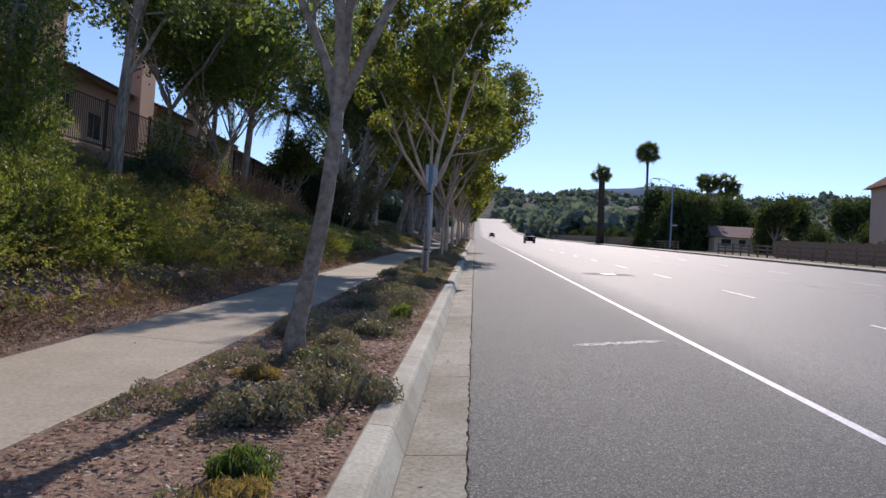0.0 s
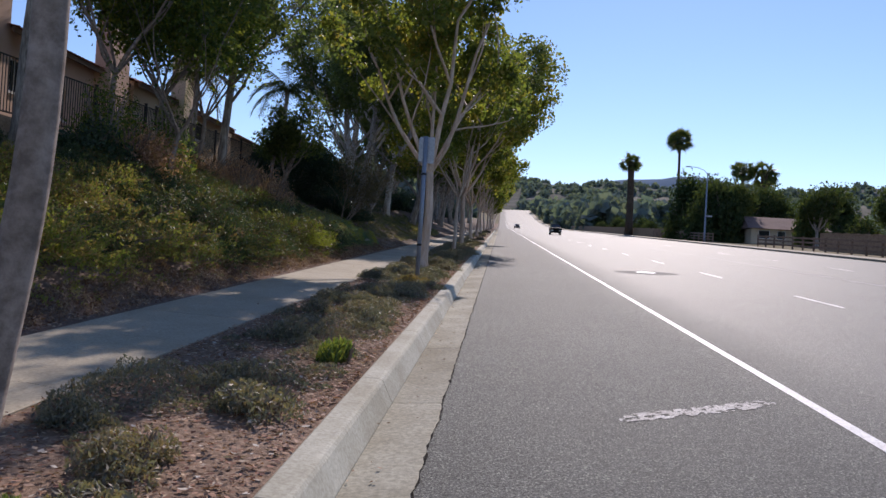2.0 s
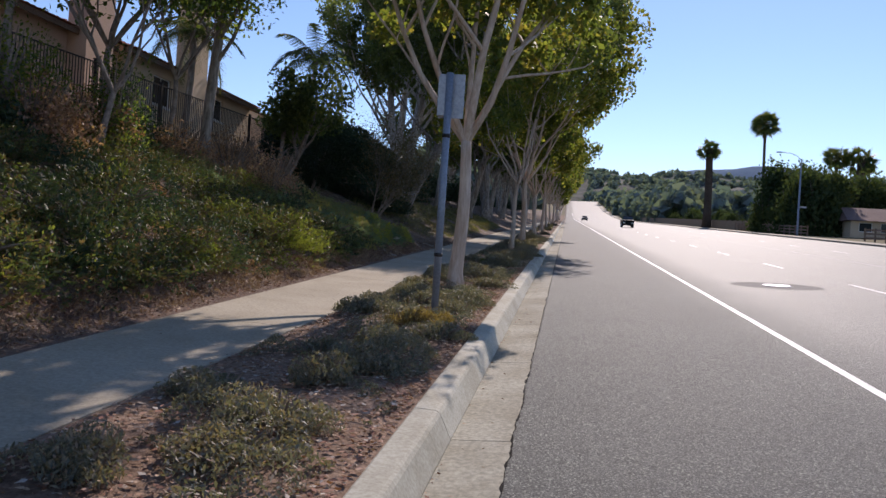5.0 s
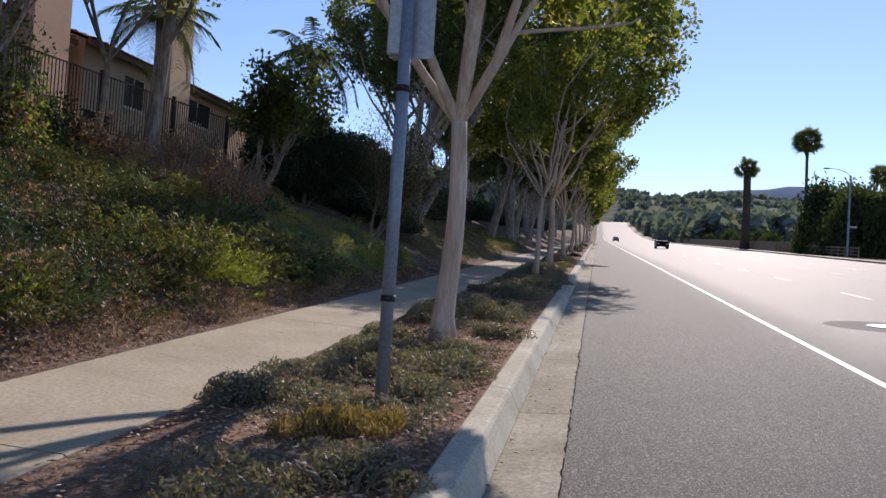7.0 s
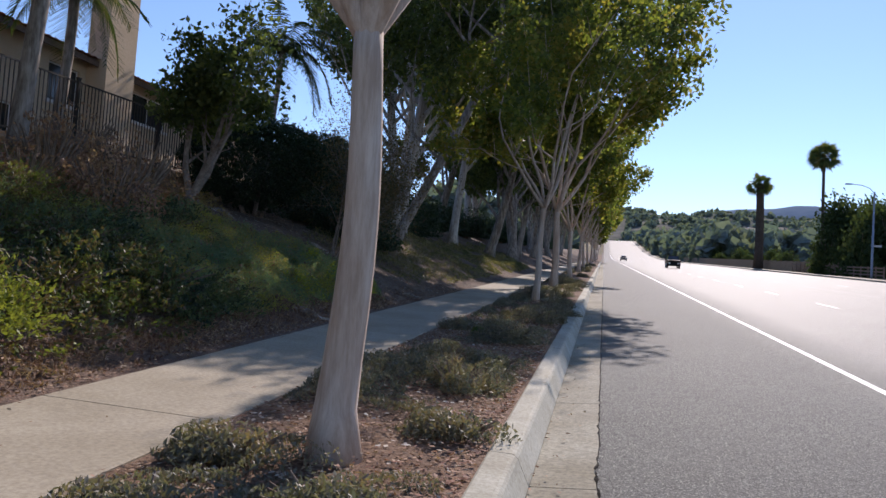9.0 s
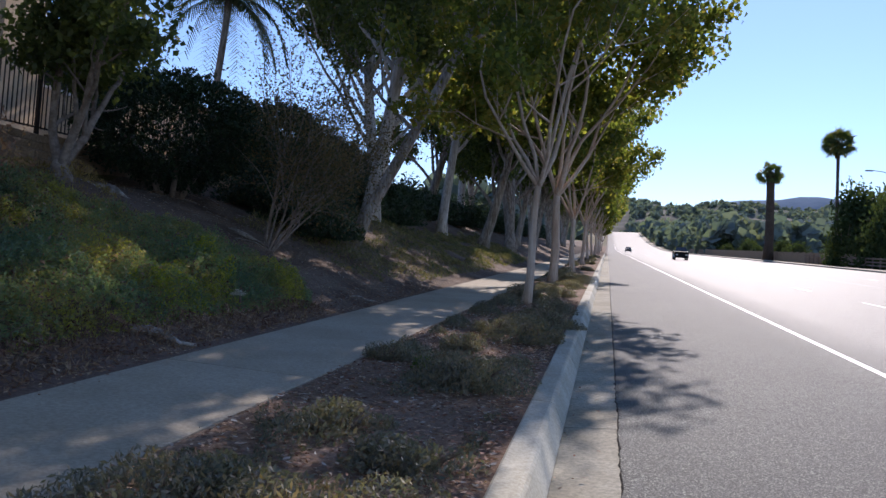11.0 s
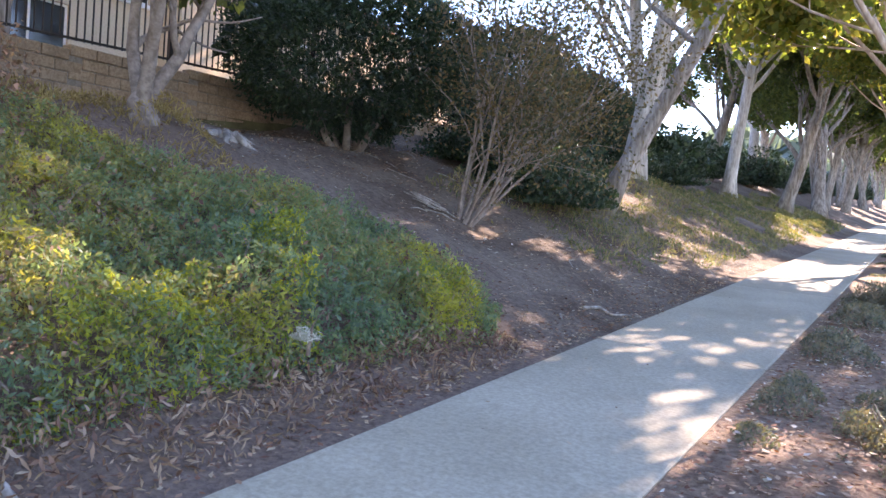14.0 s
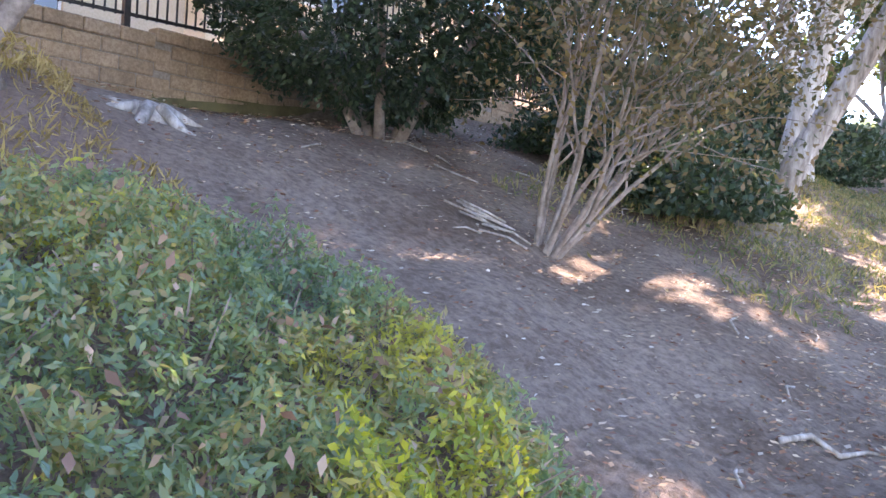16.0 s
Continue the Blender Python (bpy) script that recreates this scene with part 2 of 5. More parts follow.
BARK3 = surface("brown_grey_bark", (0.20, 0.165, 0.14), (0.38, 0.325, 0.285), 0.9, 0.15, 9, 2, (0.6, 0.55, 0.5), 0.7, 0.4, 0.01)
LEAF_BROWN = leaf_mat("brown_leaf", [(0.20, 0.105, 0.08), (0.31, 0.18, 0.14), (0.40, 0.26, 0.20)], 0.4)
LEAF_RUSSET = leaf_mat("russet_leaf", [(0.05, 0.065, 0.04), (0.10, 0.085, 0.055), (0.16, 0.105, 0.07), (0.20, 0.15, 0.08)], 0.4, patch=0.9)
LEAF_SAGE = leaf_mat("sage_leaf", [(0.125, 0.13, 0.112), (0.175, 0.175, 0.145), (0.235, 0.21, 0.155), (0.28, 0.21, 0.145)], 0.3, gain=1.25, patch=1.6)
LEAF_STRAW = leaf_mat("straw_leaf", [(0.16, 0.11, 0.05), (0.27, 0.19, 0.08), (0.36, 0.27, 0.13)], 0.35, patch=1.5)
LEAF_FAR = leaf_mat("far_leaf", [(0.04, 0.06, 0.03), (0.06, 0.085, 0.04), (0.08, 0.095, 0.035)], 0.3, 0.9, patch=0.15, spec=0.05)
LEAF_PALM = leaf_mat("palm_leaf", [(0.03, 0.05, 0.018), (0.06, 0.085, 0.03), (0.12, 0.11, 0.04)], 0.35)


# ---- mesh helpers ----
class Acc:
    """Collects vertices and faces for one mesh."""
    def __init__(self):
        self.v, self.f = [], []

    def add(self, vs, fs):
        o = len(self.v)
        self.v += [tuple(p) for p in vs]
        self.f += [tuple(i + o for i in q) for q in fs]
        return self

    def box(self, x0, x1, y0, y1, z0, z1, m=None):
        vs = [(x, y, z) for z in (z0, z1) for x, y in ((x0, y0), (x1, y0), (x1, y1), (x0, y1))]
        if m is not None:
            vs = [m @ Vector(p) for p in vs]
        return self.add(vs, [(3, 2, 1, 0), (4, 5, 6, 7), (0, 1, 5, 4), (1, 2, 6, 5), (2, 3, 7, 6), (3, 0, 4, 7)])

    def tube(self, pts, rad, n=8, cap=True):
        pts = [Vector(p) for p in pts]
        vs, fs = [], []
        for i, p in enumerate(pts):
            d = (pts[min(i + 1, len(pts) - 1)] - pts[max(i - 1, 0)]).normalized()
            a = d.orthogonal().normalized() if i == 0 else (a - d * a.dot(d)).normalized()
            b = d.cross(a)
            r = rad[i] if hasattr(rad, "__len__") else rad
            vs += [p + (a * math.cos(2 * math.pi * k / n) + b * math.sin(2 * math.pi * k / n)) * r for k in range(n)]
        for i in range(len(pts) - 1):
            for k in range(n):
                fs.append((i * n + k, i * n + (k + 1) % n, (i + 1) * n + (k + 1) % n, (i + 1) * n + k))
        if cap:
            fs += [tuple(reversed(range(n))), tuple(range(len(vs) - n, len(vs)))]
        return self.add(vs, fs)

    def loft(self, sections, closed=False):
        """Joins rows of equal length into a sheet."""
        n = len(sections[0])
        vs = [p for s in sections for p in s]
        fs = []
        for i in range(len(sections) - 1):
            for k in range(n if closed else n - 1):
                fs.append((i * n + k, i * n + (k + 1) % n, (i + 1) * n + (k + 1) % n, (i + 1) * n + k))
        return self.add(vs, fs)

    def mesh(self, name, material, smooth=False):
        me = bpy.data.meshes.new(name)
        me.from_pydata(self.v, [], self.f)
        me.materials.append(material)
        if smooth:
            me.polygons.foreach_set("use_smooth", [True] * len(me.polygons))
        me.update()
        return me


def part(name, shape, material, parent=None, label="", smooth=False, at=None):
    """One mesh object, under a thing or a part."""
    me = shape.mesh(name, material, smooth) if isinstance(shape, Acc) else shape
    ob = new(name, me)
    if parent is not None:
        ob.parent = parent
    if at is not None:
        ob.matrix_basis = at
    return tagged(ob, label)


def thing(name, m, label, category, group="", kind=""):
    ob = new(name)
    ob.empty_display_size = 0.2
    ob.matrix_basis = m
    return tagged(ob, label, category, group, kind)


def setting(name, shape, material, label="", smooth=False):
    ob = part(name, shape, material, None, label, smooth)
    return tagged(ob, kind="structure")


def bevelled(x, y, z, r=0.01, seg=1):
    """Box of that size on the origin's floor, edges rounded."""
    bm = bmesh.new()
    bmesh.ops.create_cube(bm, size=1)
    bmesh.ops.scale(bm, vec=(x, y, z), verts=bm.verts)
    bmesh.ops.translate(bm, vec=(0, 0, z / 2), verts=bm.verts)
    bmesh.ops.bevel(bm, geom=bm.edges[:], offset=r, segments=seg, affect="EDGES")
    a = Acc()
    bm.verts.index_update()
    a.add([v.co[:] for v in bm.verts], [[v.index for v in f.verts] for f in bm.faces])
    bm.free()
    return a


def quads(name, V, material):
    """Mesh of loose quads from an array (n, 4, 3)."""
    n = len(V)
    me = bpy.data.meshes.new(name)
    me.vertices.add(4 * n)
    me.vertices.foreach_set("co", np.asarray(V, dtype=np.float32).ravel())
    me.loops.add(4 * n)
    me.loops.foreach_set("vertex_index", np.arange(4 * n, dtype=np.int32))
    me.polygons.add(n)
    me.polygons.foreach_set("loop_start", np.arange(0, 4 * n, 4, dtype=np.int32))
    me.materials.append(material)
    me.update(calc_edges=True)
    return me


def leaves(P, size, rng, aspect=0.5, up=0.0, droop=0.0, normal=None):
    """Leaf quads (diamonds) round the points P; up biases the leaf's axis."""
    n = len(P)
    a = rng.normal(size=(n, 3))
    a[:, 2] += up - droop
    a /= np.linalg.norm(a, axis=1)[:, None] + 1e-9
    c = rng.normal(size=(n, 3))
    if normal is not None:
        c = c * 0.6 + normal
    b = np.cross(a, c)
    b /= np.linalg.norm(b, axis=1)[:, None] + 1e-9
    s = (np.asarray(size) * rng.uniform(0.6, 1.35, n))[:, None]
    nrm = np.cross(a, b)
    mid = P + nrm * s * 0.08 + a * s * 0.08
    return np.stack([P - a * s * 0.5, mid + b * s * aspect * 0.5, P + a * s * 0.5, mid - b * s * aspect * 0.5], axis=1)


def puff(rng, n):
    """Offsets gathered round nought, with no far strays."""
    d = rng.normal(size=(n, 3))
    r = np.linalg.norm(d, axis=1)[:, None]
    return d / r * np.minimum(r, 2.0)


# ---- the lie of the land ----
GRADE = 0.0545
X_WALL = -11.7


def smooth01(t):
    t = min(1.0, max(0.0, t))
    return t * t * (3 - 2 * t)


def rise(y):
    """Height of the road's left edge datum along the street."""
    z = GRADE * y
    if y > 300:
        z += 0.00009 * (min(y, 700) - 300) ** 2
    return z


def bank_h(x, y):
    """Height over the datum of the bank between walk and wall."""
    t = (-4.55 - x) / 7.1
    h = 0.10 + 2.55 * max(0.0, min(1.0, t)) ** 0.96
    h += 0.28 * math.exp(-((x + 9.6) / 1.5) ** 2 - ((y - 37.6) / 2.4) ** 2)
    h += 0.35 * smooth01((36 - y) / 4) * max(0.0, min(1.0, t)) ** 2
    h += 0.45 * math.exp(-((x + 8.4) / 1.7) ** 2 - ((y - 51.6) / 3.2) ** 2)
    h -= 0.42 * smooth01((-9.7 - x) / 1.3) * math.exp(-((y - 38.5) / 5.5) ** 2)
    h -= 0.05 * math.exp(-((x + 7.0) / 1.6) ** 2 - ((y - 41.5) / 1.6) ** 2)
    w = smooth01((-4.5 - x) / 0.8)
    h += w * 0.10 * noise.noise(Vector((x * 0.8, y * 0.8, 3.1))) + w * 0.06 * noise.noise(Vector((x * 2.3, y * 2.3, 7.7)))
    return h


def wall_top(y):
    return 4.62 + 0.035 * (y - 20) if y < 60 else 6.02 + GRADE * (y - 60)


def land(x, y):
    """Height of the ground at any place."""
    r = rise(y)
    if x > 25.6:
        return r + 0.52 + 0.0015 * min(60, x - 25.6)
    if x > 0.05:
        return r - 0.13 + 0.02 * x
    if x > -0.42:
        return r - 0.13 - 0.03 * (0.05 - x) / 0.47
    if x > -2.72:
        return r + 0.03 + 0.02 * (-0.72 - x)
    if x > -4.3:
        return r + 0.07 + 0.03 * (-2.72 - x)
    if x > X_WALL:
        return r + bank_h(x, y)
    return max(r + 2.9, wall_top(min(y, 400)) - 0.15) + 0.004 * min(80, X_WALL - x)

# ---- ground and road ----
def steps(a, b, n, power=1.0):
    return [a + (b - a) * (i / n) ** power for i in range(n + 1)]


XS = sorted(set([round(v, 2) for v in steps(-11.8, -1200, 22, 2.2) + steps(25.7, 1200, 30, 2.0) + [-11.6, -9, -6.5, -4.4, -2.7, -0.5, 0.0, 4, 10, 18, 25.5]]))
YS = sorted(set([round(v, 2) for v in steps(-60, 120, 45) + steps(120, 2200, 60, 1.5)]))
ground = Acc().loft([[(x, y, land(x, y) - (0.25 if -12.5 < x < 26.5 else 0.0)) for x in XS] for y in YS])
setting("ground", ground, DRYGRASS, "dry brown ground rising to distant hills", True)

YR = steps(-40, 60, 100) + steps(60, 1300, 90, 1.4)[1:]
XR = [0.05, 1, 2.2, 3.5, 6, 8.2, 12, 16, 20, 24.6]
road = Acc().loft([[(x, y, land(x, y)) for x in XR] for y in YR])
setting("road", road, ASPHALT, "grey asphalt road climbing straight to the hills", True)


ragged = Acc().loft([[(0.2, y, land(0.2, y) + 0.004), (0.07, y, land(0.07, y) + 0.006), (0.035 + 0.022 * noise.noise(Vector((1, y * 6, 0))) + 0.02 * noise.noise(Vector((5, y * 1.3, 0))), y, land(0.05, y) + 0.003)] for y in steps(-4, 60, 900)])
setting("asphalt_edge", ragged, ASPHALT, "ragged edge of the asphalt over the gutter")


seam = Acc().loft([[(0.045 + 0.022 * noise.noise(Vector((1, y * 6, 0))) + 0.02 * noise.noise(Vector((5, y * 1.3, 0))), y, land(0.05, y) + 0.0105), (0.034 + 0.03 * noise.noise(Vector((2, y * 7, 0))) + 0.02 * noise.noise(Vector((5, y * 1.3, 0))), y, land(0.05, y) + 0.006)] for y in steps(-4, 60, 900)])
setting("asphalt_seam", seam, SEAM, "dark crumbling seam along the asphalt's edge")


def stripe(x0, x1, y0, y1, lift=0.004):
    n = max(1, int((y1 - y0) / 2))
    return Acc().loft([[(x0, y, land(x0, y) + lift), (x1, y, land(x1, y) + lift)] for y in steps(y0, y1, n)])


def follow(spans, x, half):
    a = Acc()
    for y0, y1 in spans:
        s = stripe(x - half, x + half, y0, y1)
        a.add(s.v, s.f)
    return a


setting("edge_line", follow([(-40, 500)], 3.5, 0.058), PAINT, "solid white painted edge line on the road")
setting("lane_line", follow([(22.55 + 9.45 * k, 25.45 + 9.45 * k) for k in range(-5, 40)], 8.2, 0.055), PAINT, "dashed white lane line worn by traffic")
setting("centre_line", follow([(-40, 500)], 13.1, 0.055), WORN, "faded painted centre line")
setting("lane_line_far", follow([(41.0 + 9.45 * k, 43.9 + 9.45 * k) for k in range(-6, 38)], 16.6, 0.055), PAINT, "dashed white lane line worn by traffic")
bar = Acc()
for i in range(62):
    for k in range(7):
        if noise.noise(Vector((i * 0.33, k * 0.55, 2))) + 0.25 * noise.noise(Vector((i * 1.7, k * 1.9, 4))) < -0.27 + 0.3 * (k in (0, 6)) + 0.3 * (abs(i - 31) > 24):
            continue
        x0, y0 = 1.55 + 0.026 * i, 11.28 + 0.0155 * i + 0.04 * k
        bar.add([(x, y, land(x, y) + 0.005) for x, y in ((x0, y0), (x0 + 0.026, y0 + 0.0155), (x0 + 0.026, y0 + 0.0555), (x0, y0 + 0.04))], [(0, 1, 2, 3)])
setting("painted_bar", bar, WORN, "short worn white bar painted across the shoulder")

cover = thing("manhole_cover", Matrix.Translation((5.85, 33.3, land(5.85, 33.3))), "round pale manhole cover in a dark asphalt patch", "manhole cover")
disc = Acc().loft([[(r * math.cos(k * math.pi / 14), r * math.sin(k * math.pi / 14) , z + GRADE * r * math.sin(k * math.pi / 14) + 0.02 * r * math.cos(k * math.pi / 14)) for k in range(28)] for r, z in ((0.0, 0.02), (0.34, 0.02), (0.36, 0.0))], True)
part("lid", disc, SIGNBACK, cover, "worn pale metal lid")
ring = Acc().loft([[(r * 1.15 * math.cos(k * math.pi / 14), r * math.sin(k * math.pi / 14), z + GRADE * r * math.sin(k * math.pi / 14) + 0.023 * r * math.cos(k * math.pi / 14)) for k in range(28)] for r, z in ((0.36, 0.006), (0.95, 0.006), (1.0, 0.0))], True)
part("patch", ring, surface("patch_asphalt", (0.03, 0.03, 0.031), (0.075, 0.075, 0.075), 0.8, 0.3, 60), cover, "dark asphalt patch")

# verge and bank soil
YB = steps(-30, 70, 200) + steps(70, 420, 90, 1.3)[1:]
XV = [-0.70, -0.9, -1.2, -1.5, -1.8, -2.1, -2.4, -2.74]
verge = Acc().loft([[(x, y, land(x, y) + 0.03 * noise.noise(Vector((x * 2, y * 2, 1))) * (1 if -2.6 < x < -0.8 else 0) - (0.02 if x < -2.7 else 0)) for x in XV] for y in YB])
setting("verge_soil", verge, SOIL, "brown soil verge between kerb and path", True)
XB = [-4.22, -4.4, -4.7, -5, -5.35, -5.7, -6.05, -6.4, -6.8, -7.2, -7.6, -8, -8.4, -8.9, -9.4, -10, -10.6, -11.2, -11.69]
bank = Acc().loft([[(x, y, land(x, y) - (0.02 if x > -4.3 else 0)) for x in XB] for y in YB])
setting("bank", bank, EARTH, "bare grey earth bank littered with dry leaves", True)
terrace = Acc().loft([[(x, y, land(x, y)) for x in (-11.9, -20, -45)] for y in steps(-30, 130, 40)])
setting("terrace", terrace, SOIL, "level garden ground behind the wall")

# far side kerb and pavement
far_kerb = Acc().loft([[(24.6, y, land(24.6, y) - 0.05), (24.6, y, land(24.6, y) + 0.15), (24.75, y, land(24.6, y) + 0.16), (27.2, y, land(24.6, y) + 0.18), (27.2, y, land(24.6, y) - 0.3)] for y in YR])
setting("far_pavement", far_kerb, CONCRETE, "pale concrete pavement and kerb across the road")

# ---- wall and fence ----
def block_wall():
    wall = Acc()
    for y in steps(4, 60, 28)[:-1]:
        wall.box(X_WALL - 0.2, X_WALL - 0.012, y, y + 2.0, land(X_WALL + 0.02, y) - 0.9, wall_top(y) - 0.1)
    w = setting("wall_garden", wall, MORTAR, "tan block retaining wall topped by an iron fence")
    blk = bevelled(0.2, 0.392, 0.15, 0.012).mesh("block", BLOCK)
    rest = Acc()
    for i, y in enumerate(steps(4, 60, 140)[:-1]):
        for row in range(8):
            yy = y + (0.2 if row % 2 else 0)
            top = wall_top(y + 0.2 - ((y - 4) % 2.0)) - row * 0.16
            if top < land(X_WALL + 0.02, yy) - 0.05:
                continue
            proud = 0.02 if row == 0 else random.uniform(0, 0.008)
            m = Matrix.Translation((X_WALL - 0.1 + proud, yy + 0.2, top - 0.15))
            if 29 < y < 44:
                o = new("block", blk)
                o.parent, o.matrix_basis = w, m
            else:
                rest.box(-0.1, 0.1, -0.195, 0.195, 0, 0.15, m)
    tagged(part("blocks", rest, BLOCK, w), kind="stuff")


def fence_section(y0, y1):
    z0, z1 = wall_top(y0 + 0.01), wall_top(y1)
    f = thing("iron_fence", Matrix.Translation((X_WALL - 0.1, y0, z0)), "black wrought iron fence panel on a block wall", "fence", "garden fence panels")
    L, k = y1 - y0, (z1 - z0) / (y1 - y0)
    part("post", Acc().box(-0.035, 0.035, -0.035, 0.035, -0.05, 1.56).box(-0.045, 0.045, -0.045, 0.045, 1.56, 1.59), IRON, f)
    for h in (0.09, 1.47):
        part("rail", Acc().loft([[(-0.016, y, h + k * y), (0.016, y, h + k * y), (0.016, y, h + 0.035 + k * y), (-0.016, y, h + 0.035 + k * y)] for y in (0.03, L - 0.03)], True), IRON, f)
    for i in range(1, n := int(L / 0.115)):
        o = new("picket", PICKET)
        o.parent = f
        o.matrix_basis = Matrix.Translation((0, L * i / n, 0.08 + k * L * i / n))


PICKET = Acc().box(-0.009, 0.009, -0.009, 0.009, 0, 1.42).mesh("picket", IRON)
block_wall()
for i in range(14):
    fence_section(7.5 + i * 3.22, 7.5 + (i + 1) * 3.22)

# ---- trees ----
def grow(acc, rng, p, d, length, r, depth, tips, spread=0.5, up=0.12):
    """Adds a bending branch and its children to acc; gathers tips."""
    pts, rad = [p.copy()], [r]
    n = 5
    for i in range(n):
        d = (d + Vector(rng.normal(size=3)) * 0.12 + Vector((0, 0, up))).normalized()
        p = p + d * (length / n)
        pts.append(p.copy())
        rad.append(r * (1 - 0.55 * (i + 1) / n))
    acc.tube(pts, rad, 7 if r > 0.04 else 4, False)
    if depth == 0:
        tips += pts[2:]
        return
    if depth == 1:
        tips.append(pts[-1])
    kids = 3
    for k in range(kids):
        q = pts[2 + (k * 3) // kids] if k < kids - 1 else pts[-1]
        side = Vector(rng.normal(size=3))
        side.z *= 0.5
        nd = (d + side.normalized() * spread * (1.25 if k < kids - 1 else 0.6)).normalized()
        grow(acc, rng, q, nd, length * rng.uniform(0.55, 0.8), r * 0.5, depth - 1, tips, spread, up)


def tree(name, base, lean, fork, r, limbs, seed, label, bark, leafmat, count, size, limb_len, spread=0.5, tilt=0.45, depth=2, cluster=0.42, aspect=0.55, group="", straight=False, droop=0.0, tips_min=0.0, climb=0.12, kerbside=99.0):
    rng = np.random.default_rng(seed)
    t = thing(name, Matrix.Translation(base), label, "tree", group)
    pts, rad = [], []
    n = 9
    for i in range(n + 1):
        s = i / n
        wob = Vector((math.sin(s * 5 + seed), math.cos(s * 4 + seed), 0)) * 0.035 * (s > 0)
        pts.append(Vector((lean[0] * s, lean[1] * s, fork * s - 0.12 * (s == 0))) + wob)
        rad.append(r * (1 - 0.3 * s) + (r * 0.55 * max(0, 1 - s * 8)))
    trunk = Acc().tube(pts, rad, 14)
    part("trunk", trunk, bark, t, "", True)
    top = pts[-1]
    tips = []
    for k in range(limbs):
        a = 2 * math.pi * (k + 0.3 * rng.uniform(-1, 1)) / limbs + seed
        d = Vector((math.cos(a) * tilt, math.sin(a) * tilt, 1)).normalized()
        if straight and k == 0:
            d = Vector((lean[0] * 0.2, lean[1] * 0.2, fork)).normalized()
        limb = Acc()
        start = top - Vector((0, 0, r * 0.8)) if not straight else pts[-1 - (k % 6)]
        grow(limb, rng, start, d, limb_len * rng.uniform(0.8, 1.15), r * (0.62 if k == 0 or limbs < 5 else 0.5 if not straight else 0.38), depth, tips, spread, climb)
        part("limb", limb, bark, t, "", True)
    T = np.array([tuple(p) for p in tips])
    T = T[T[:, 2] > tips_min] if tips_min else T
    T = T[T[:, 0] < kerbside]
    pick = rng.integers(0, len(T), count)
    P = T[pick] + puff(rng, count) * cluster * rng.uniform(0.5, 1.3, len(T))[pick][:, None] * np.array([1, 1, 0.8])
    P[:, 2] -= droop * rng.uniform(0, 1, count)
    tagged(part("crown", quads("crown", leaves(P, size, rng, aspect, 0, 0.5), leafmat), leafmat, t), kind="stuff")
    return t


STREET = "pale smooth-barked street tree with green and yellowing crown"
def on(x, y, dz=0.0):
    return (x, y, land(x, y) + dz)


street = dict(label=STREET, bark=BARK, leafmat=LEAF_STREET, group="street trees along the kerb")
tree("street_tree", on(-1.85, 8.1), (0.35, -0.1, 0), 2.7, 0.10, 4, 11, count=13000, size=0.13, limb_len=2.6, tilt=0.3, tips_min=3.6, aspect=0.65, **{**street, "bark": BARK3})
tree("street_tree", on(-1.64, 26.25), (0.06, 0, 0), 2.85, 0.138, 6, 5, count=26000, size=0.15, limb_len=3.9, tilt=0.6, spread=0.78, cluster=0.26, tips_min=4.7, kerbside=5.0, aspect=0.62, **street)
tree("street_tree", on(-1.85, 43.2), (0.15, 0, 0), 2.7, 0.10, 6, 7, count=15000, size=0.15, limb_len=3.6, tilt=0.66, spread=0.75, cluster=0.25, tips_min=2.9, aspect=0.62, **street)
t4 = tree("street_tree", on(-1.8, 65), (-0.1, 0, 0), 2.7, 0.14, 6, 9, count=24000, size=0.2, limb_len=4.1, tilt=0.6, spread=0.72, cluster=0.38, aspect=0.65, **street)
# Added tree where none stands, enlarged so its crown shades bank and path.
copy_thing(t4, pose(*on(-2.0, 53.4), 0, 0, 130) @ Matrix.Scale(1.18, 4))
copy_thing(t4, pose(*on(-1.8, 81), 0, 0, 250) @ Matrix.Scale(1.1, 4))
t5 = tree("street_tree", on(-1.9, 97), (-0.1, 0, 0), 2.7, 0.14, 6, 13, count=9000, size=0.36, limb_len=4.1, tilt=0.75, cluster=0.55, aspect=0.8, **street)
for i, y in enumerate([113, 129, 146, 163, 181, 200, 220, 242]):
    copy_thing(t5, pose(*on(-1.85 + 0.2 * math.sin(i * 2.1), y), 0, 0, i * 77) @ Matrix.Scale(1.05 + 0.12 * math.sin(i * 1.7), 4))

GUM = "tall slender gum tree with pale trunk on the bank"
gum = dict(label=GUM, bark=BARK2, leafmat=LEAF_EUC, group="gum trees on the bank", straight=True, cluster=0.31, droop=0.45, aspect=0.65)
g1 = tree("gum_tree", on(-9.9, 20.4), (0.7, -0.4, 0), 6.5, 0.17, 8, 21, count=9000, size=0.14, limb_len=3.6, tilt=1.2, climb=0.02, spread=0.7, **gum)
g2 = tree("gum_tree", on(-10.2, 33.0), (0.3, 0.3, 0), 7.0, 0.165, 11, 22, count=26000, size=0.15, limb_len=4.6, tilt=1.3, climb=0.02, spread=0.75, **gum)
g3 = tree("gum_tree", on(-8.25, 51.5), (0.75, 0.2, 0), 6.6, 0.27, 9, 23, count=26000, size=0.18, limb_len=4.2, tilt=0.9, **{**gum, "bark": BARKW})
g4 = tree("gum_tree", on(-7.1, 46.3), (3.3, 1.1, 0), 7.4, 0.175, 9, 24, count=44000, size=0.16, limb_len=3.9, tilt=1.15, climb=0.05, **gum)
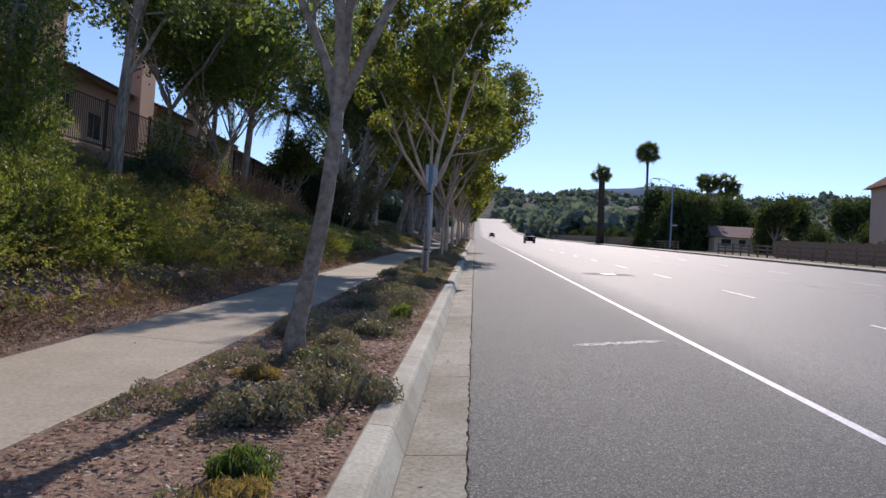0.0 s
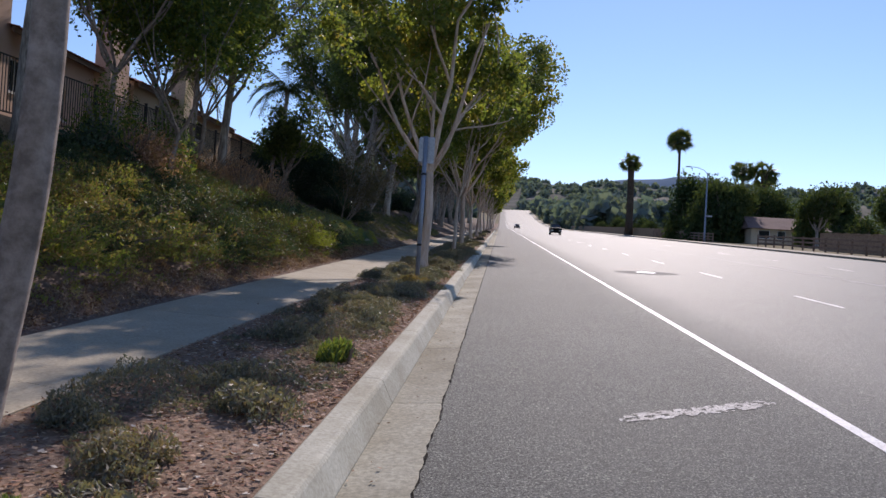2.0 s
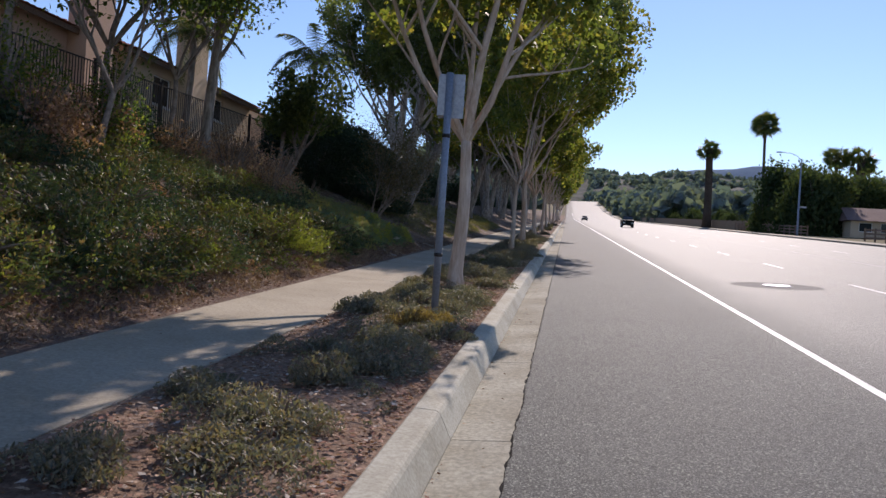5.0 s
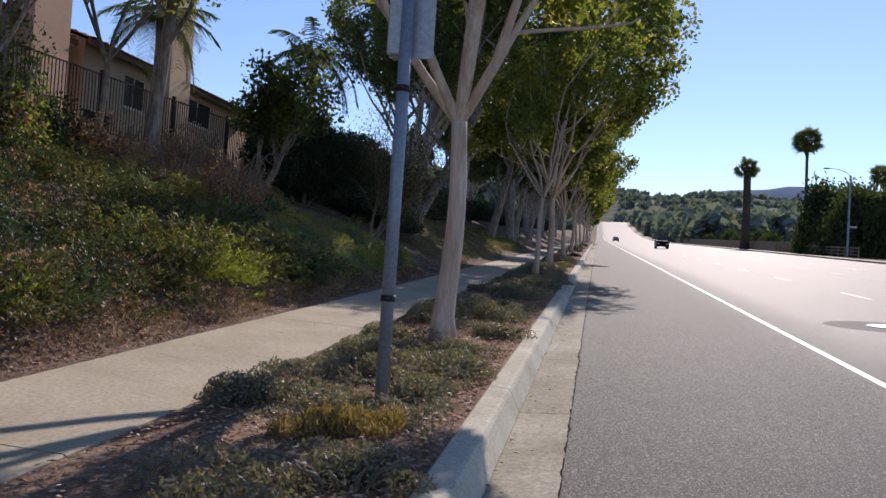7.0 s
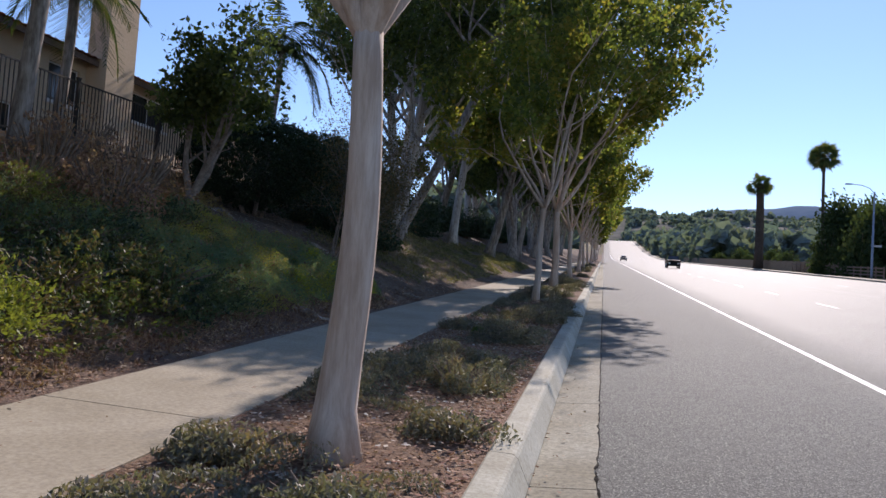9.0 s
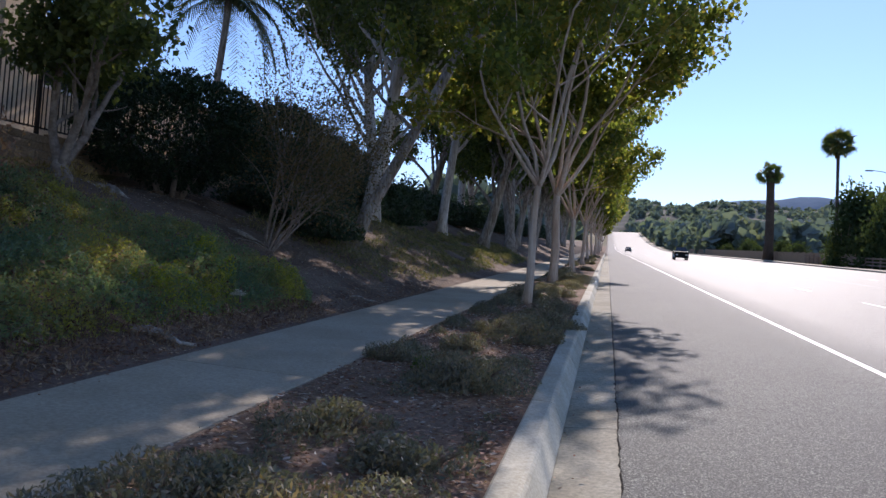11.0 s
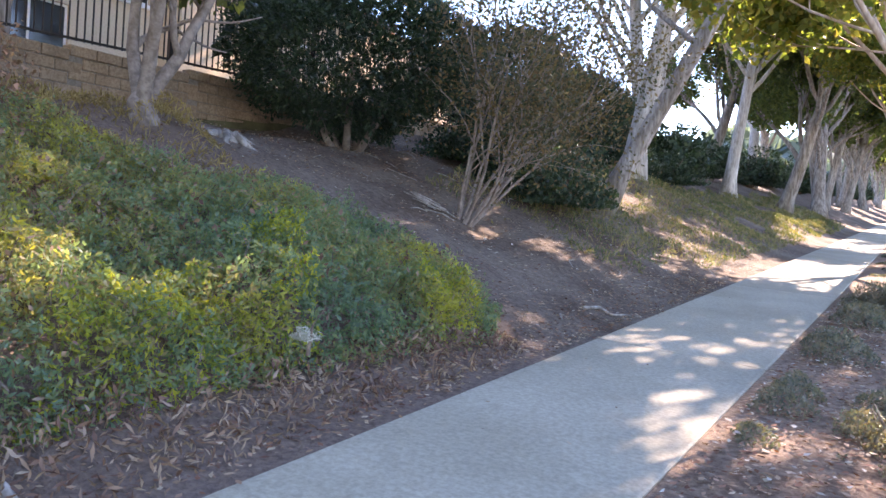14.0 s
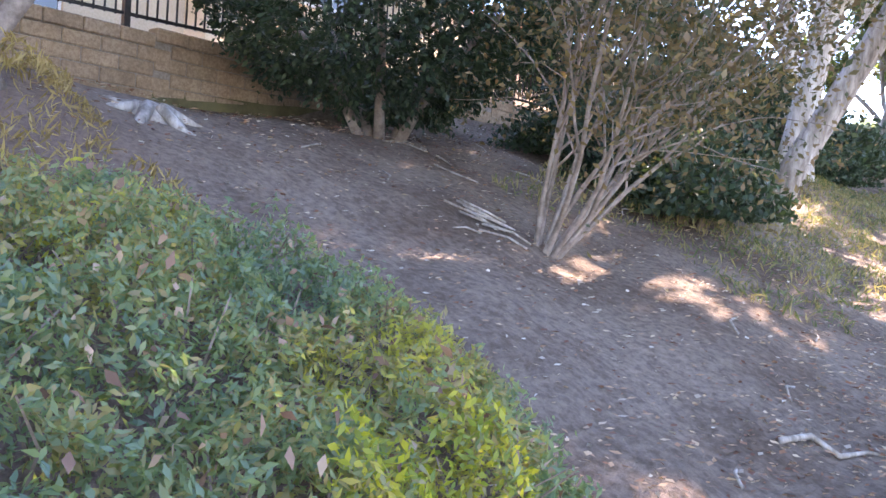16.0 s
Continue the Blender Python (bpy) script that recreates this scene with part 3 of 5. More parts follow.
g5 = tree("gum_tree", on(-7.0, 68.5), (1.2, 0, 0), 4.6, 0.3, 9, 25, count=28000, size=0.2, limb_len=4.0, tilt=0.8, **gum)
for i, (y, x) in enumerate([(64.8, -8.6), (75.6, -6.3), (57.5, -9.9), (81, -6.9), (62, -11.3), (70.5, -11.0), (79, -10.4), (88, -10.8)]):
    copy_thing((g3, g5)[i % 2], pose(*on(x, y), 0, 0, i * 67 + 40) @ Matrix.Scale(0.95 + 0.25 * ((i * 0.61) % 1), 4))
g6 = tree("gum_tree", on(-7.2, 86), (0.9, 0, 0), 5.0, 0.28, 9, 26, count=8000, size=0.38, limb_len=3.9, tilt=0.75, **gum)
for i, y in enumerate([93, 100, 108, 117, 126, 136, 148, 160, 174, 190]):
    copy_thing(g6, pose(*on(-6.5 - 2.2 * ((i * 0.37) % 1), y), 0, 0, i * 67) @ Matrix.Scale(0.95 + 0.25 * ((i * 0.61) % 1), 4))

# ---- shrubs and bushes ----
def blob_points(rng, count, rx, ry, rz, lumps=9, shell=0.55):
    """Points in a lumpy mound that stands on z = 0."""
    c = rng.normal(size=(lumps, 3))
    c /= np.linalg.norm(c, axis=1)[:, None]
    c[:, 2] = np.abs(c[:, 2])
    c *= rng.uniform(0.35, 0.72, (lumps, 1))
    k = rng.integers(0, lumps, count)
    d = rng.normal(size=(count, 3))
    d /= np.linalg.norm(d, axis=1)[:, None]
    r = (1 - shell * rng.uniform(0, 1, count) ** 2.0) * rng.uniform(0.30, 0.5, lumps)[k]
    P = c[k] + d * r[:, None]
    P *= np.array([rx, ry, rz])
    P[:, 2] = np.where(P[:, 2] < 0.02, np.abs(P[:, 2]) * 0.6 + 0.02, P[:, 2])
    return P


def shrub(name, base, rx, ry, rz, count, size, leafmat, seed, label, category="shrub", group="", aspect=0.5, up=0.3, lift=0.0, stems=7, bark=None, lumps=9):
    rng = np.random.default_rng(seed)
    t = thing(name, Matrix.Translation(base), label, category, group)
    st = Acc()
    for i in range(stems):
        a = rng.uniform(0, 6.28)
        e = Vector((math.cos(a) * rx * 0.5, math.sin(a) * ry * 0.5, (lift + rz) * rng.uniform(0.55, 0.8)))
        s = Vector((math.cos(a), math.sin(a), 0)) * min(rx, 0.35) * 0.25
        st.tube([s - Vector((0, 0, 0.08)), s.lerp(e, 0.5) + Vector((0, 0, 0.06 * rz)), e], [0.012 + 0.02 * rz, 0.01 + 0.012 * rz, 0.006], 5, False)
    tagged(part("branching", st, bark or TWIG, t, "", True), kind="stuff")
    P = blob_points(rng, count, rx, ry, rz, lumps)
    P[:, 2] += lift
    tagged(part("foliage", quads("foliage", leaves(P, size, rng, aspect, up), leafmat), leafmat, t), kind="stuff")
    return t


def sprays(rng, B, D, length, per, size, jitter=0.02, aspect=0.4):
    """Leafy shoots: leaves along each shoot from B in the direction D, longer at the foot."""
    n = len(B)
    D = D / (np.linalg.norm(D, axis=1)[:, None] + 1e-9)
    s = rng.uniform(0, 1, (n, per, 1))
    L = (length * rng.uniform(0.6, 1.4, n))[:, None, None]
    P = B[:, None, :] + D[:, None, :] * L * s + rng.normal(size=(n, per, 3)) * jitter
    P[..., 2] -= (L * 0.25 * s ** 2)[..., 0]
    P = P.reshape(-1, 3)
    ax = np.repeat(D, per, axis=0) * 0.9 + rng.normal(size=P.shape) * 0.55
    ax /= np.linalg.norm(ax, axis=1)[:, None]
    b = np.cross(ax, rng.normal(size=P.shape) * 0.7 + np.array([0, 0, 1.0]))
    b = np.cross(b, ax) * 0.45 + b
    b /= np.linalg.norm(b, axis=1)[:, None] + 1e-9
    z = (size * rng.uniform(0.6, 1.35, len(P)))[:, None]
    return np.stack([P - ax * z * 0.5, P + b * z * aspect * 0.5, P + ax * z * 0.5, P - b * z * aspect * 0.5], axis=1)


def leafy_shrub(name, base, rx, ry, rz, shoots, per, size, length, leafmat, seed, label, category="shrub", group="", flat=0.35, stems=12, lumps=14, aspect=0.4, bark=None):
    """Shrub whose outline is made of leafy shoots that stand out of lumps."""
    rng = np.random.default_rng(seed)
    t = thing(name, Matrix.Translation(base), label, category, group)
    st = Acc()
    for i in range(stems):
        a = rng.uniform(0, 6.28)
        e = Vector((math.cos(a) * rx * 0.6, math.sin(a) * ry * 0.6, rz * rng.uniform(0.5, 0.8)))
        st.tube([Vector((0, 0, -0.08)), Vector((e.x * 0.4, e.y * 0.4, e.z * 0.7)), e], [0.012 + 0.02 * rz, 0.01 + 0.012 * rz, 0.006], 5, False)
    tagged(part("branching", st, bark or TWIG, t, "", True), kind="stuff")
    B = blob_points(rng, shoots, rx, ry, rz, lumps, 0.4)
    D = B / np.array([rx, ry, rz]) + rng.normal(size=B.shape) * 0.35
    D[:, 2] = D[:, 2] * flat + 0.25
    tagged(part("foliage", quads("foliage", sprays(rng, B, D, length, per, size, size * 0.3, aspect), leafmat), leafmat, t), kind="stuff")
    return t


def scatter(proto, places, kmin=0.85, kmax=1.2, seed=3, tilt=0):
    rng = random.Random(seed)
    for x, y in places:
        s = rng.uniform(kmin, kmax)
        copy_thing(proto, pose(*on(x, y), 0, tilt, rng.uniform(0, 360)) @ Matrix.Diagonal((s, s, s * rng.uniform(0.85, 1.15), 1)))


# Yellow leaf colour that paints sun patches onto the ground cover.
LEAF_SUN_PATCH = leaf_mat("sun_patch_leaf", [(0.16, 0.21, 0.05), (0.29, 0.30, 0.05), (0.42, 0.38, 0.06)], 0.45, patch=3.0)
REDBIT = leaf_mat("red_litter", [(0.24, 0.11, 0.075), (0.36, 0.20, 0.14), (0.46, 0.33, 0.25)], 0.15, 0.8)
LEAF_PALE = leaf_mat("dried_petal", [(0.4, 0.38, 0.33), (0.5, 0.48, 0.44)], 0.2)
LEAF_DEAD = leaf_mat("dead_leaf", [(0.13, 0.07, 0.055), (0.21, 0.12, 0.085), (0.30, 0.19, 0.13), (0.40, 0.29, 0.21)], 0.2, 0.8, 1.2, patch=2.0)
LEAF_GRASS = leaf_mat("grass_blade", [(0.075, 0.10, 0.045), (0.12, 0.135, 0.06), (0.22, 0.18, 0.09), (0.30, 0.24, 0.12)], 0.3, patch=0.8)


# low shrubs of the verge
low = [
    shrub("low_shrub", on(-1.45, 5.55), 0.42, 0.45, 0.34, 2600, 0.055, LEAF_SAGE, 31, "low grey-green woody shrub in dry verge soil", group="verge shrubs", aspect=0.3, up=0.8, stems=12),
    shrub("low_shrub", on(-1.02, 6.35), 0.48, 0.6, 0.36, 3000, 0.05, LEAF_SAGE, 32, "low grey-green woody shrub in dry verge soil", group="verge shrubs", aspect=0.3, up=0.8, stems=12),
    shrub("low_shrub", on(-1.5, 20.1), 0.5, 0.6, 0.22, 2600, 0.045, LEAF_SAGE, 33, "low spreading grey-green shrub beside the kerb", group="verge shrubs", aspect=0.35, up=0.4, stems=10),
    shrub("dry_tuft", on(-1.6, 21.8), 0.36, 0.4, 0.24, 1500, 0.10, LEAF_STRAW, 34, "tuft of dry straw-yellow grass on the verge", "grass tuft", "dry tufts", aspect=0.12, up=1.6, stems=4),
    shrub("green_tuft", on(-1.05, 12.4), 0.3, 0.32, 0.26, 1500, 0.11, LEAF_LEMON, 35, "tuft of fresh green grass beside the kerb", "grass tuft", "green tufts", aspect=0.12, up=1.8, stems=4),
    shrub("low_shrub", on(-1.3, 33.2), 0.75, 0.7, 0.34, 5200, 0.05, LEAF_SAGE, 36, "wide grey-brown half-dry shrub on the verge", group="verge shrubs", aspect=0.25, up=1.1, stems=16),
]
rs = random.Random(17)
scatter(low[0], [(-1.5, 8.9), (-1.2, 15.1), (-2.4, 34.2), (-1.8, 35.4), (-1.0, 36.7), (-2.1, 15.8), (-1.3, 7.4), (-2.2, 9.6), (-1.6, 18.3), (-2.3, 28.3)], 0.7, 1.05)
scatter(low[1], [(-1.35, 29.0), (-0.95, 38.8), (-1.7, 37.4), (-1.5, 17.0), (-1.9, 13.4), (-1.7, 48.0), (-1.3, 46.5), (-1.1, 51)], 0.7, 1.0, 5)
scatter(low[2], [(-1.9, 23.7), (-1.2, 23.2), (-1.1, 24.3), (-2.1, 24.8), (-1.35, 25.3), (-1.0, 27.2), (-2.2, 26.0), (-1.1, 20.9), (-2.0, 19.4), (-1.6, 22.3), (-2.35, 22.4), (-1.2, 30.6), (-1.9, 31.2), (-2.1, 29.6), (-1.5, 16.2), (-1.8, 11.2), (-1.2, 10.3), (-2.2, 17.5), (-1.2, 18.9)], 0.75, 1.15, 6)
scatter(low[3], [(-1.25, 22.0), (-1.6, 39.6), (-0.95, 37.6), (-1.2, 3.9), (-1.9, 7.0)], 0.6, 0.9, 7)
scatter(low[4], [(-1.9, 33.9), (-1.6, 8.0), (-1.2, 4.3)], 0.6, 0.8, 8)
scatter(low[5], [(-1.2, 41.2), (-1.9, 44.6), (-1.3, 54), (-1.7, 58)], 0.8, 1.1, 9)
scatter(low[1], [(-1.7 + 0.5 * math.sin(y * 1.3), y) for y in range(62, 120, 7)], 0.8, 1.2, 10)


# spreading ground cover on the near bank
def cover_edge(x):
    """How far up the street the ground cover reaches at x."""
    pts = [(-4.7, 37.7), (-5.0, 38.2), (-5.6, 38.5), (-6.6, 38.4), (-7.3, 37.6), (-8.1, 36.5), (-9.0, 34.8), (-10.3, 33.0)]
    for (a, ya), (b, yb) in zip(pts, pts[1:]):
        if a >= x >= b:
            return ya + (yb - ya) * (a - x) / (a - b)
    return 32.5


def cover_height(x, y):
    n = 0.5 + 0.7 * noise.noise(Vector((x * 1.1, y * 1.1, 11))) + 0.6 * noise.noise(Vector((x * 2.8, y * 2.8, 5))) + 0.35 * noise.noise(Vector((x * 6.5, y * 6.5, 9)))
    edge = min(1.0, max(0.0, (-4.72 - 0.22 * smooth01((37.6 - y) / 2.5) - x) / 0.4)) * min(1.0, max(0.0, (cover_edge(x) - y) / 0.5))
    return edge ** 0.5 * max(0.06, 0.22 + 0.36 * n)


def ground_cover(y0, y1, xlo, sprigs, per, size, seed):
    """Leafy sprigs that stand out of the canopy, some inside it."""
    rng = np.random.default_rng(seed)
    P = []
    while len(P) < sprigs:
        x, y = rng.uniform(xlo, -4.72), rng.uniform(y0, y1)
        h = cover_height(x, y)
        if h <= 0.02:
            continue
        d = np.array([rng.normal() * 0.55 + 0.35, rng.normal() * 0.55 - 0.1, 1.0])
        d /= np.linalg.norm(d)
        b = np.array([x, y, land(x, y) + h * (0.95 - 0.8 * rng.uniform() ** 1.8)])
        L = rng.uniform(0.05, 0.13)
        s = rng.uniform(0, 1, (per, 1))
        P.append(b + d * L * s + rng.normal(size=(per, 3)) * 0.017)
    P = np.concatenate(P)
    return leaves(P, size, rng, 0.36, 0.15)


def field(name, label, category, count, size, leafmat, area, height, aspect, up, seed, sink=0.75):
    """Leaves over a stretch of ground, as thick as height(x, y) there."""
    rng = np.random.default_rng(seed)
    (x0, x1), (y0, y1) = area
    P, S = [], []
    while len(P) < count:
        x, y = rng.uniform(x0, x1), rng.uniform(y0, y1)
        h = height(x, y)
        if h > 0.015:
            P.append((x, y, land(x, y) + h * (1 - sink * rng.uniform() ** 2.2)))
            S.append(size * (1 + 0.015 * max(0, abs(y - 20) - 12)))
    ob = part(name, quads(name, leaves(np.array(P), np.array(S), rng, aspect, up), leafmat), leafmat, None, label)
    return tagged(ob, category=category, kind="stuff")


def bank_growth(x, y):
    n = 0.5 + 0.6 * noise.noise(Vector((x * 0.55, y * 0.55, 21))) + 0.25 * noise.noise(Vector((x * 1.9, y * 1.9, 4)))
    e = min(1.0, max(0.0, (-4.75 - x + 0.25 * noise.noise(Vector((0, y * 0.7, 2)))) / 0.5)) * min(1.0, max(0.0, (30.4 - y) / 0.6))
    gap = noise.noise(Vector((x * 0.8, y * 0.5, 71)))
    return e ** 0.5 * max(0.10, 0.10 + 0.85 * n) * smooth01((gap + 0.42) / 0.2)


def verge_growth(x, y):
    n = noise.noise(Vector((x * 1.1, y * 0.8, 31))) + 0.45 * noise.noise(Vector((x * 3.1, y * 3.1, 8)))
    thick = 0.22 if 22.2 < y < 26.0 else (0.2 if 28.2 < y < 31 else 0.05 if 14 < y < 32 else -0.16 if y > 33 else -0.02)
    if y < 4.8 or 26.0 < y < 27.6 or (x < -1.9 and 31.3 < y < 33.6):
        thick -= 0.5
    e = min(1.0, max(0.0, (-0.82 - x) / 0.2)) * min(1.0, max(0.0, (x + 2.66) / 0.2))
    return e * max(0.0, min(0.24, 0.4 * (n + thick)))


def grass_growth(x, y):
    n = noise.noise(Vector((x * 0.9, y * 0.6, 41)))
    e = smooth01((-4.75 - x) / 0.6) * smooth01((y - 43.0 - 0.8 * (x + 5)) / 1.2)
    return e * max(0.0, 0.10 + 0.3 * n)


def shoot_field(name, label, count, per, size, length, leafmat, area, height, seed):
    """Leafy shoots over a stretch of ground, leaning down the slope."""
    rng = np.random.default_rng(seed)
    (x0, x1), (y0, y1) = area
    B = []
    while len(B) < count:
        x, y = rng.uniform(x0, x1), rng.uniform(y0, y1)
        h = height(x, y)
        if h > 0.015:
            B.append((x, y, land(x, y) + h * (1 - 0.8 * rng.uniform() ** 1.8)))
    D = rng.normal(size=(count, 3)) * np.array([1, 1, 0.4]) + np.array([0.5, -0.2, 0.45])
    ob = part(name, quads(name, sprays(rng, np.array(B), D, length, per, size, size * 0.3), leafmat), leafmat, None, label)
    return tagged(ob, category="ground cover", kind="stuff")


# Shade and sun are painted by leaf colour, changing over near y = 20.
shoot_field("bank_growth", "mixed green, olive and brown bank growth, shade in its leaf colour", 4700, 12, 0.062, 0.27, LEAF_BANK_SHADED, ((-10.6, -4.7), (19.5, 30.6)), bank_growth, 42)
shoot_field("bank_growth", "olive and rusty bank growth, sunlight in its leaf colour", 6800, 12, 0.06, 0.26, LEAF_OLIVE_SUNLIT, ((-10.6, -4.7), (1, 20)), bank_growth, 40)
def brown_growth(x, y):
    gap = noise.noise(Vector((x * 0.8, y * 0.5, 71)))
    e = min(1.0, max(0.0, (-4.9 - x) / 0.5))
    return e * 0.35 * smooth01((-0.15 - gap) / 0.3)


field("dry_growth", "dry reddish brown dead growth between green shrubs", "ground cover", 26000, 0.075, LEAF_BROWN, ((-10.6, -4.7), (1, 36)), brown_growth, 0.3, 0.6, 46)
def skirt_growth(x, y):
    n = noise.noise(Vector((x * 2.0, y * 1.6, 51)))
    return smooth01((x + 5.25) / 0.25) * smooth01((-4.42 - x) / 0.2) * smooth01((38.2 - y) / 0.8) * max(0.0, 0.13 + 0.16 * n)


field("dead_skirt", "tangle of dead reddish stems and leaves below the shrubs", "dead leaves", 24000, 0.07, LEAF_DEAD, ((-5.3, -4.3), (5, 38.4)), skirt_growth, 0.22, 0.3, 47)
field("dead_leaves", "dry brown leaves caught on the ground cover", "dead leaves", 2600, 0.055, LEAF_DEAD, ((-9.6, -4.8), (30, 38.6)), lambda x, y: cover_height(x, y) * 1.04, 0.5, 0.1, 48, 0.12)
field("verge_growth", "matted grey-green low plants along the verge", "ground cover", 85000, 0.042, LEAF_SAGE, ((-2.68, -0.8), (1, 62)), verge_growth, 0.32, 0.7, 43)
def straw_growth(x, y):
    n = noise.noise(Vector((x * 1.5, y * 1.5, 61)))
    e = smooth01((y - cover_edge(x) + 0.9) / 0.8) * smooth01((38.4 - y) / 0.8) * smooth01((x + 11.2) / 0.6) * smooth01((-7.2 - x) / 0.5)
    return e * max(0.0, 0.10 + 0.35 * n)


field("dry_grass", "dry straw-coloured grass round the tree's foot", "grass", 7000, 0.10, LEAF_STRAW, ((-11.2, -7.0), (32.5, 38.6)), straw_growth, 0.14, 1.2, 45)
field("bank_grass", "green and straw grass on the bank beyond bare earth", "grass", 26000, 0.10, LEAF_GRASS, ((-8.5, -4.6), (42, 75)), grass_growth, 0.14, 1.3, 44)
# Spots where sunlight on the cover is painted with yellow leaves.
def sun_patch_growth(x, y):
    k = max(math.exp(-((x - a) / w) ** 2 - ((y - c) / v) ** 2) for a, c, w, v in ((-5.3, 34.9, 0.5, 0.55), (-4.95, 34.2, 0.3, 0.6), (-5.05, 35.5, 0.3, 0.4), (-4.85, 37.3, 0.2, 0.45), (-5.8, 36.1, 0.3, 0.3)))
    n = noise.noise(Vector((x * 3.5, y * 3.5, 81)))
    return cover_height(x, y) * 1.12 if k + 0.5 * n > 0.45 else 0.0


field("sun_patch_growth", "ground cover patch with sunlight painted as yellow-green leaves", "ground cover", 5000, 0.043, LEAF_SUN_PATCH, ((-6.3, -4.6), (33, 38.2)), sun_patch_growth, 0.38, 0.2, 49, 0.25)
cover_thing = thing("ground_cover", Matrix.Translation((0, 0, 0)), "dense green and yellow ground cover spreading over the bank", "ground cover", kind="stuff")
tagged(part("foliage", quads("foliage", ground_cover(30.0, 39.0, -10.2, 30000, 8, 0.046, 41), LEAF_COVER), LEAF_COVER, cover_thing), kind="stuff")
stm = Acc()
for i in range(900):
    x = rs.uniform(-9.5, -4.75)
    y = rs.uniform(30, cover_edge(x))
    h = cover_height(x, y)
    b = Vector(on(x, y))
    stm.tube([b, b + Vector((rs.uniform(-0.1, 0.15), rs.uniform(-0.1, 0.1), h * 0.6)), b + Vector((rs.uniform(-0.12, 0.25), rs.uniform(-0.15, 0.15), h * 0.95))], [0.006, 0.005, 0.003], 3, False)
tagged(part("stems", stm, TWIG, cover_thing, "dry brown stems"), kind="stuff")

# Low shrubs beyond y = 20 get the shade-dark leaf, nearer ones the sunlit.
mound = [
    leafy_shrub("bank_shrub", on(-5.7, 28.6), 1.15, 1.25, 0.72, 620, 13, 0.062, 0.26, LEAF_BANK_SHADED, 51, "dense green and yellow spreading shrub on the bank", group="bank shrubs"),
    leafy_shrub("bank_shrub", on(-6.6, 26.5), 1.25, 1.15, 0.66, 620, 13, 0.062, 0.28, LEAF_BANK_SHADED, 52, "dense green and yellow spreading shrub on the bank", group="bank shrubs", lumps=18),
    leafy_shrub("bank_shrub", on(-5.8, 17.0), 1.2, 1.2, 0.62, 620, 13, 0.06, 0.27, LEAF_OLIVE_SUNLIT, 54, "low olive and rusty spreading shrub on the bank", group="bank shrubs", lumps=18),
    leafy_shrub("bank_shrub", on(-5.75, 7.6), 1.2, 1.3, 1.4, 1300, 13, 0.058, 0.2, LEAF_BRIGHT, 53, "tall bright yellow-green shrub at the edge of the path", group="bank shrubs", flat=0.7, lumps=18),
]
scatter(mound[0], [(-5.6, 26.7), (-5.7, 24.9), (-5.55, 22.9), (-5.6, 20.9), (-7.4, 28.2), (-6.9, 23.4), (-8.3, 30.6), (-6.9, 30.4), (-7.6, 33.6), (-8.7, 26.0), (-8.4, 21.5)], 0.85, 1.15, 12)
scatter(mound[2], [(-5.7, 18.8), (-6.8, 19.6), (-5.9, 14.8), (-6.9, 16.2), (-7.8, 18.2), (-9.0, 17.4), (-8.4, 20.6)], 0.85, 1.2, 22)
scatter(mound[1], [(-7.9, 24.4), (-6.7, 21.6), (-8.6, 33.2), (-9.3, 28.6), (-5.5, 30.3), (-9.3, 23.4)], 0.85, 1.2, 13)
scatter(mound[3], [(-6.9, 9.3), (-6.2, 10.4), (-5.7, 5.6), (-6.8, 6.5), (-7.4, 11.8), (-6.1, 12.6), (-7.9, 8.2), (-8.3, 13.5), (-6.0, 3.2), (-7.4, 3.8)], 0.8, 1.15, 14)

# brown half-dead shrubs and dark bushes
brown = shrub("dry_shrub", on(-10.0, 35.2), 1.1, 1.2, 1.4, 4600, 0.07, LEAF_BROWN, 61, "reddish brown half-dead shrub with bare twigs", group="dry shrubs", stems=40, lumps=14)
scatter(brown, [(-8.5, 34.0), (-8.7, 31.5), (-9.8, 25.2), (-10.6, 28.4), (-9.9, 31.0), (-9.2, 32.6), (-9.7, 33.9), (-8.0, 32.6)], 0.85, 1.2, 15)
DARKB = "dense dark green rounded bush on the bank"
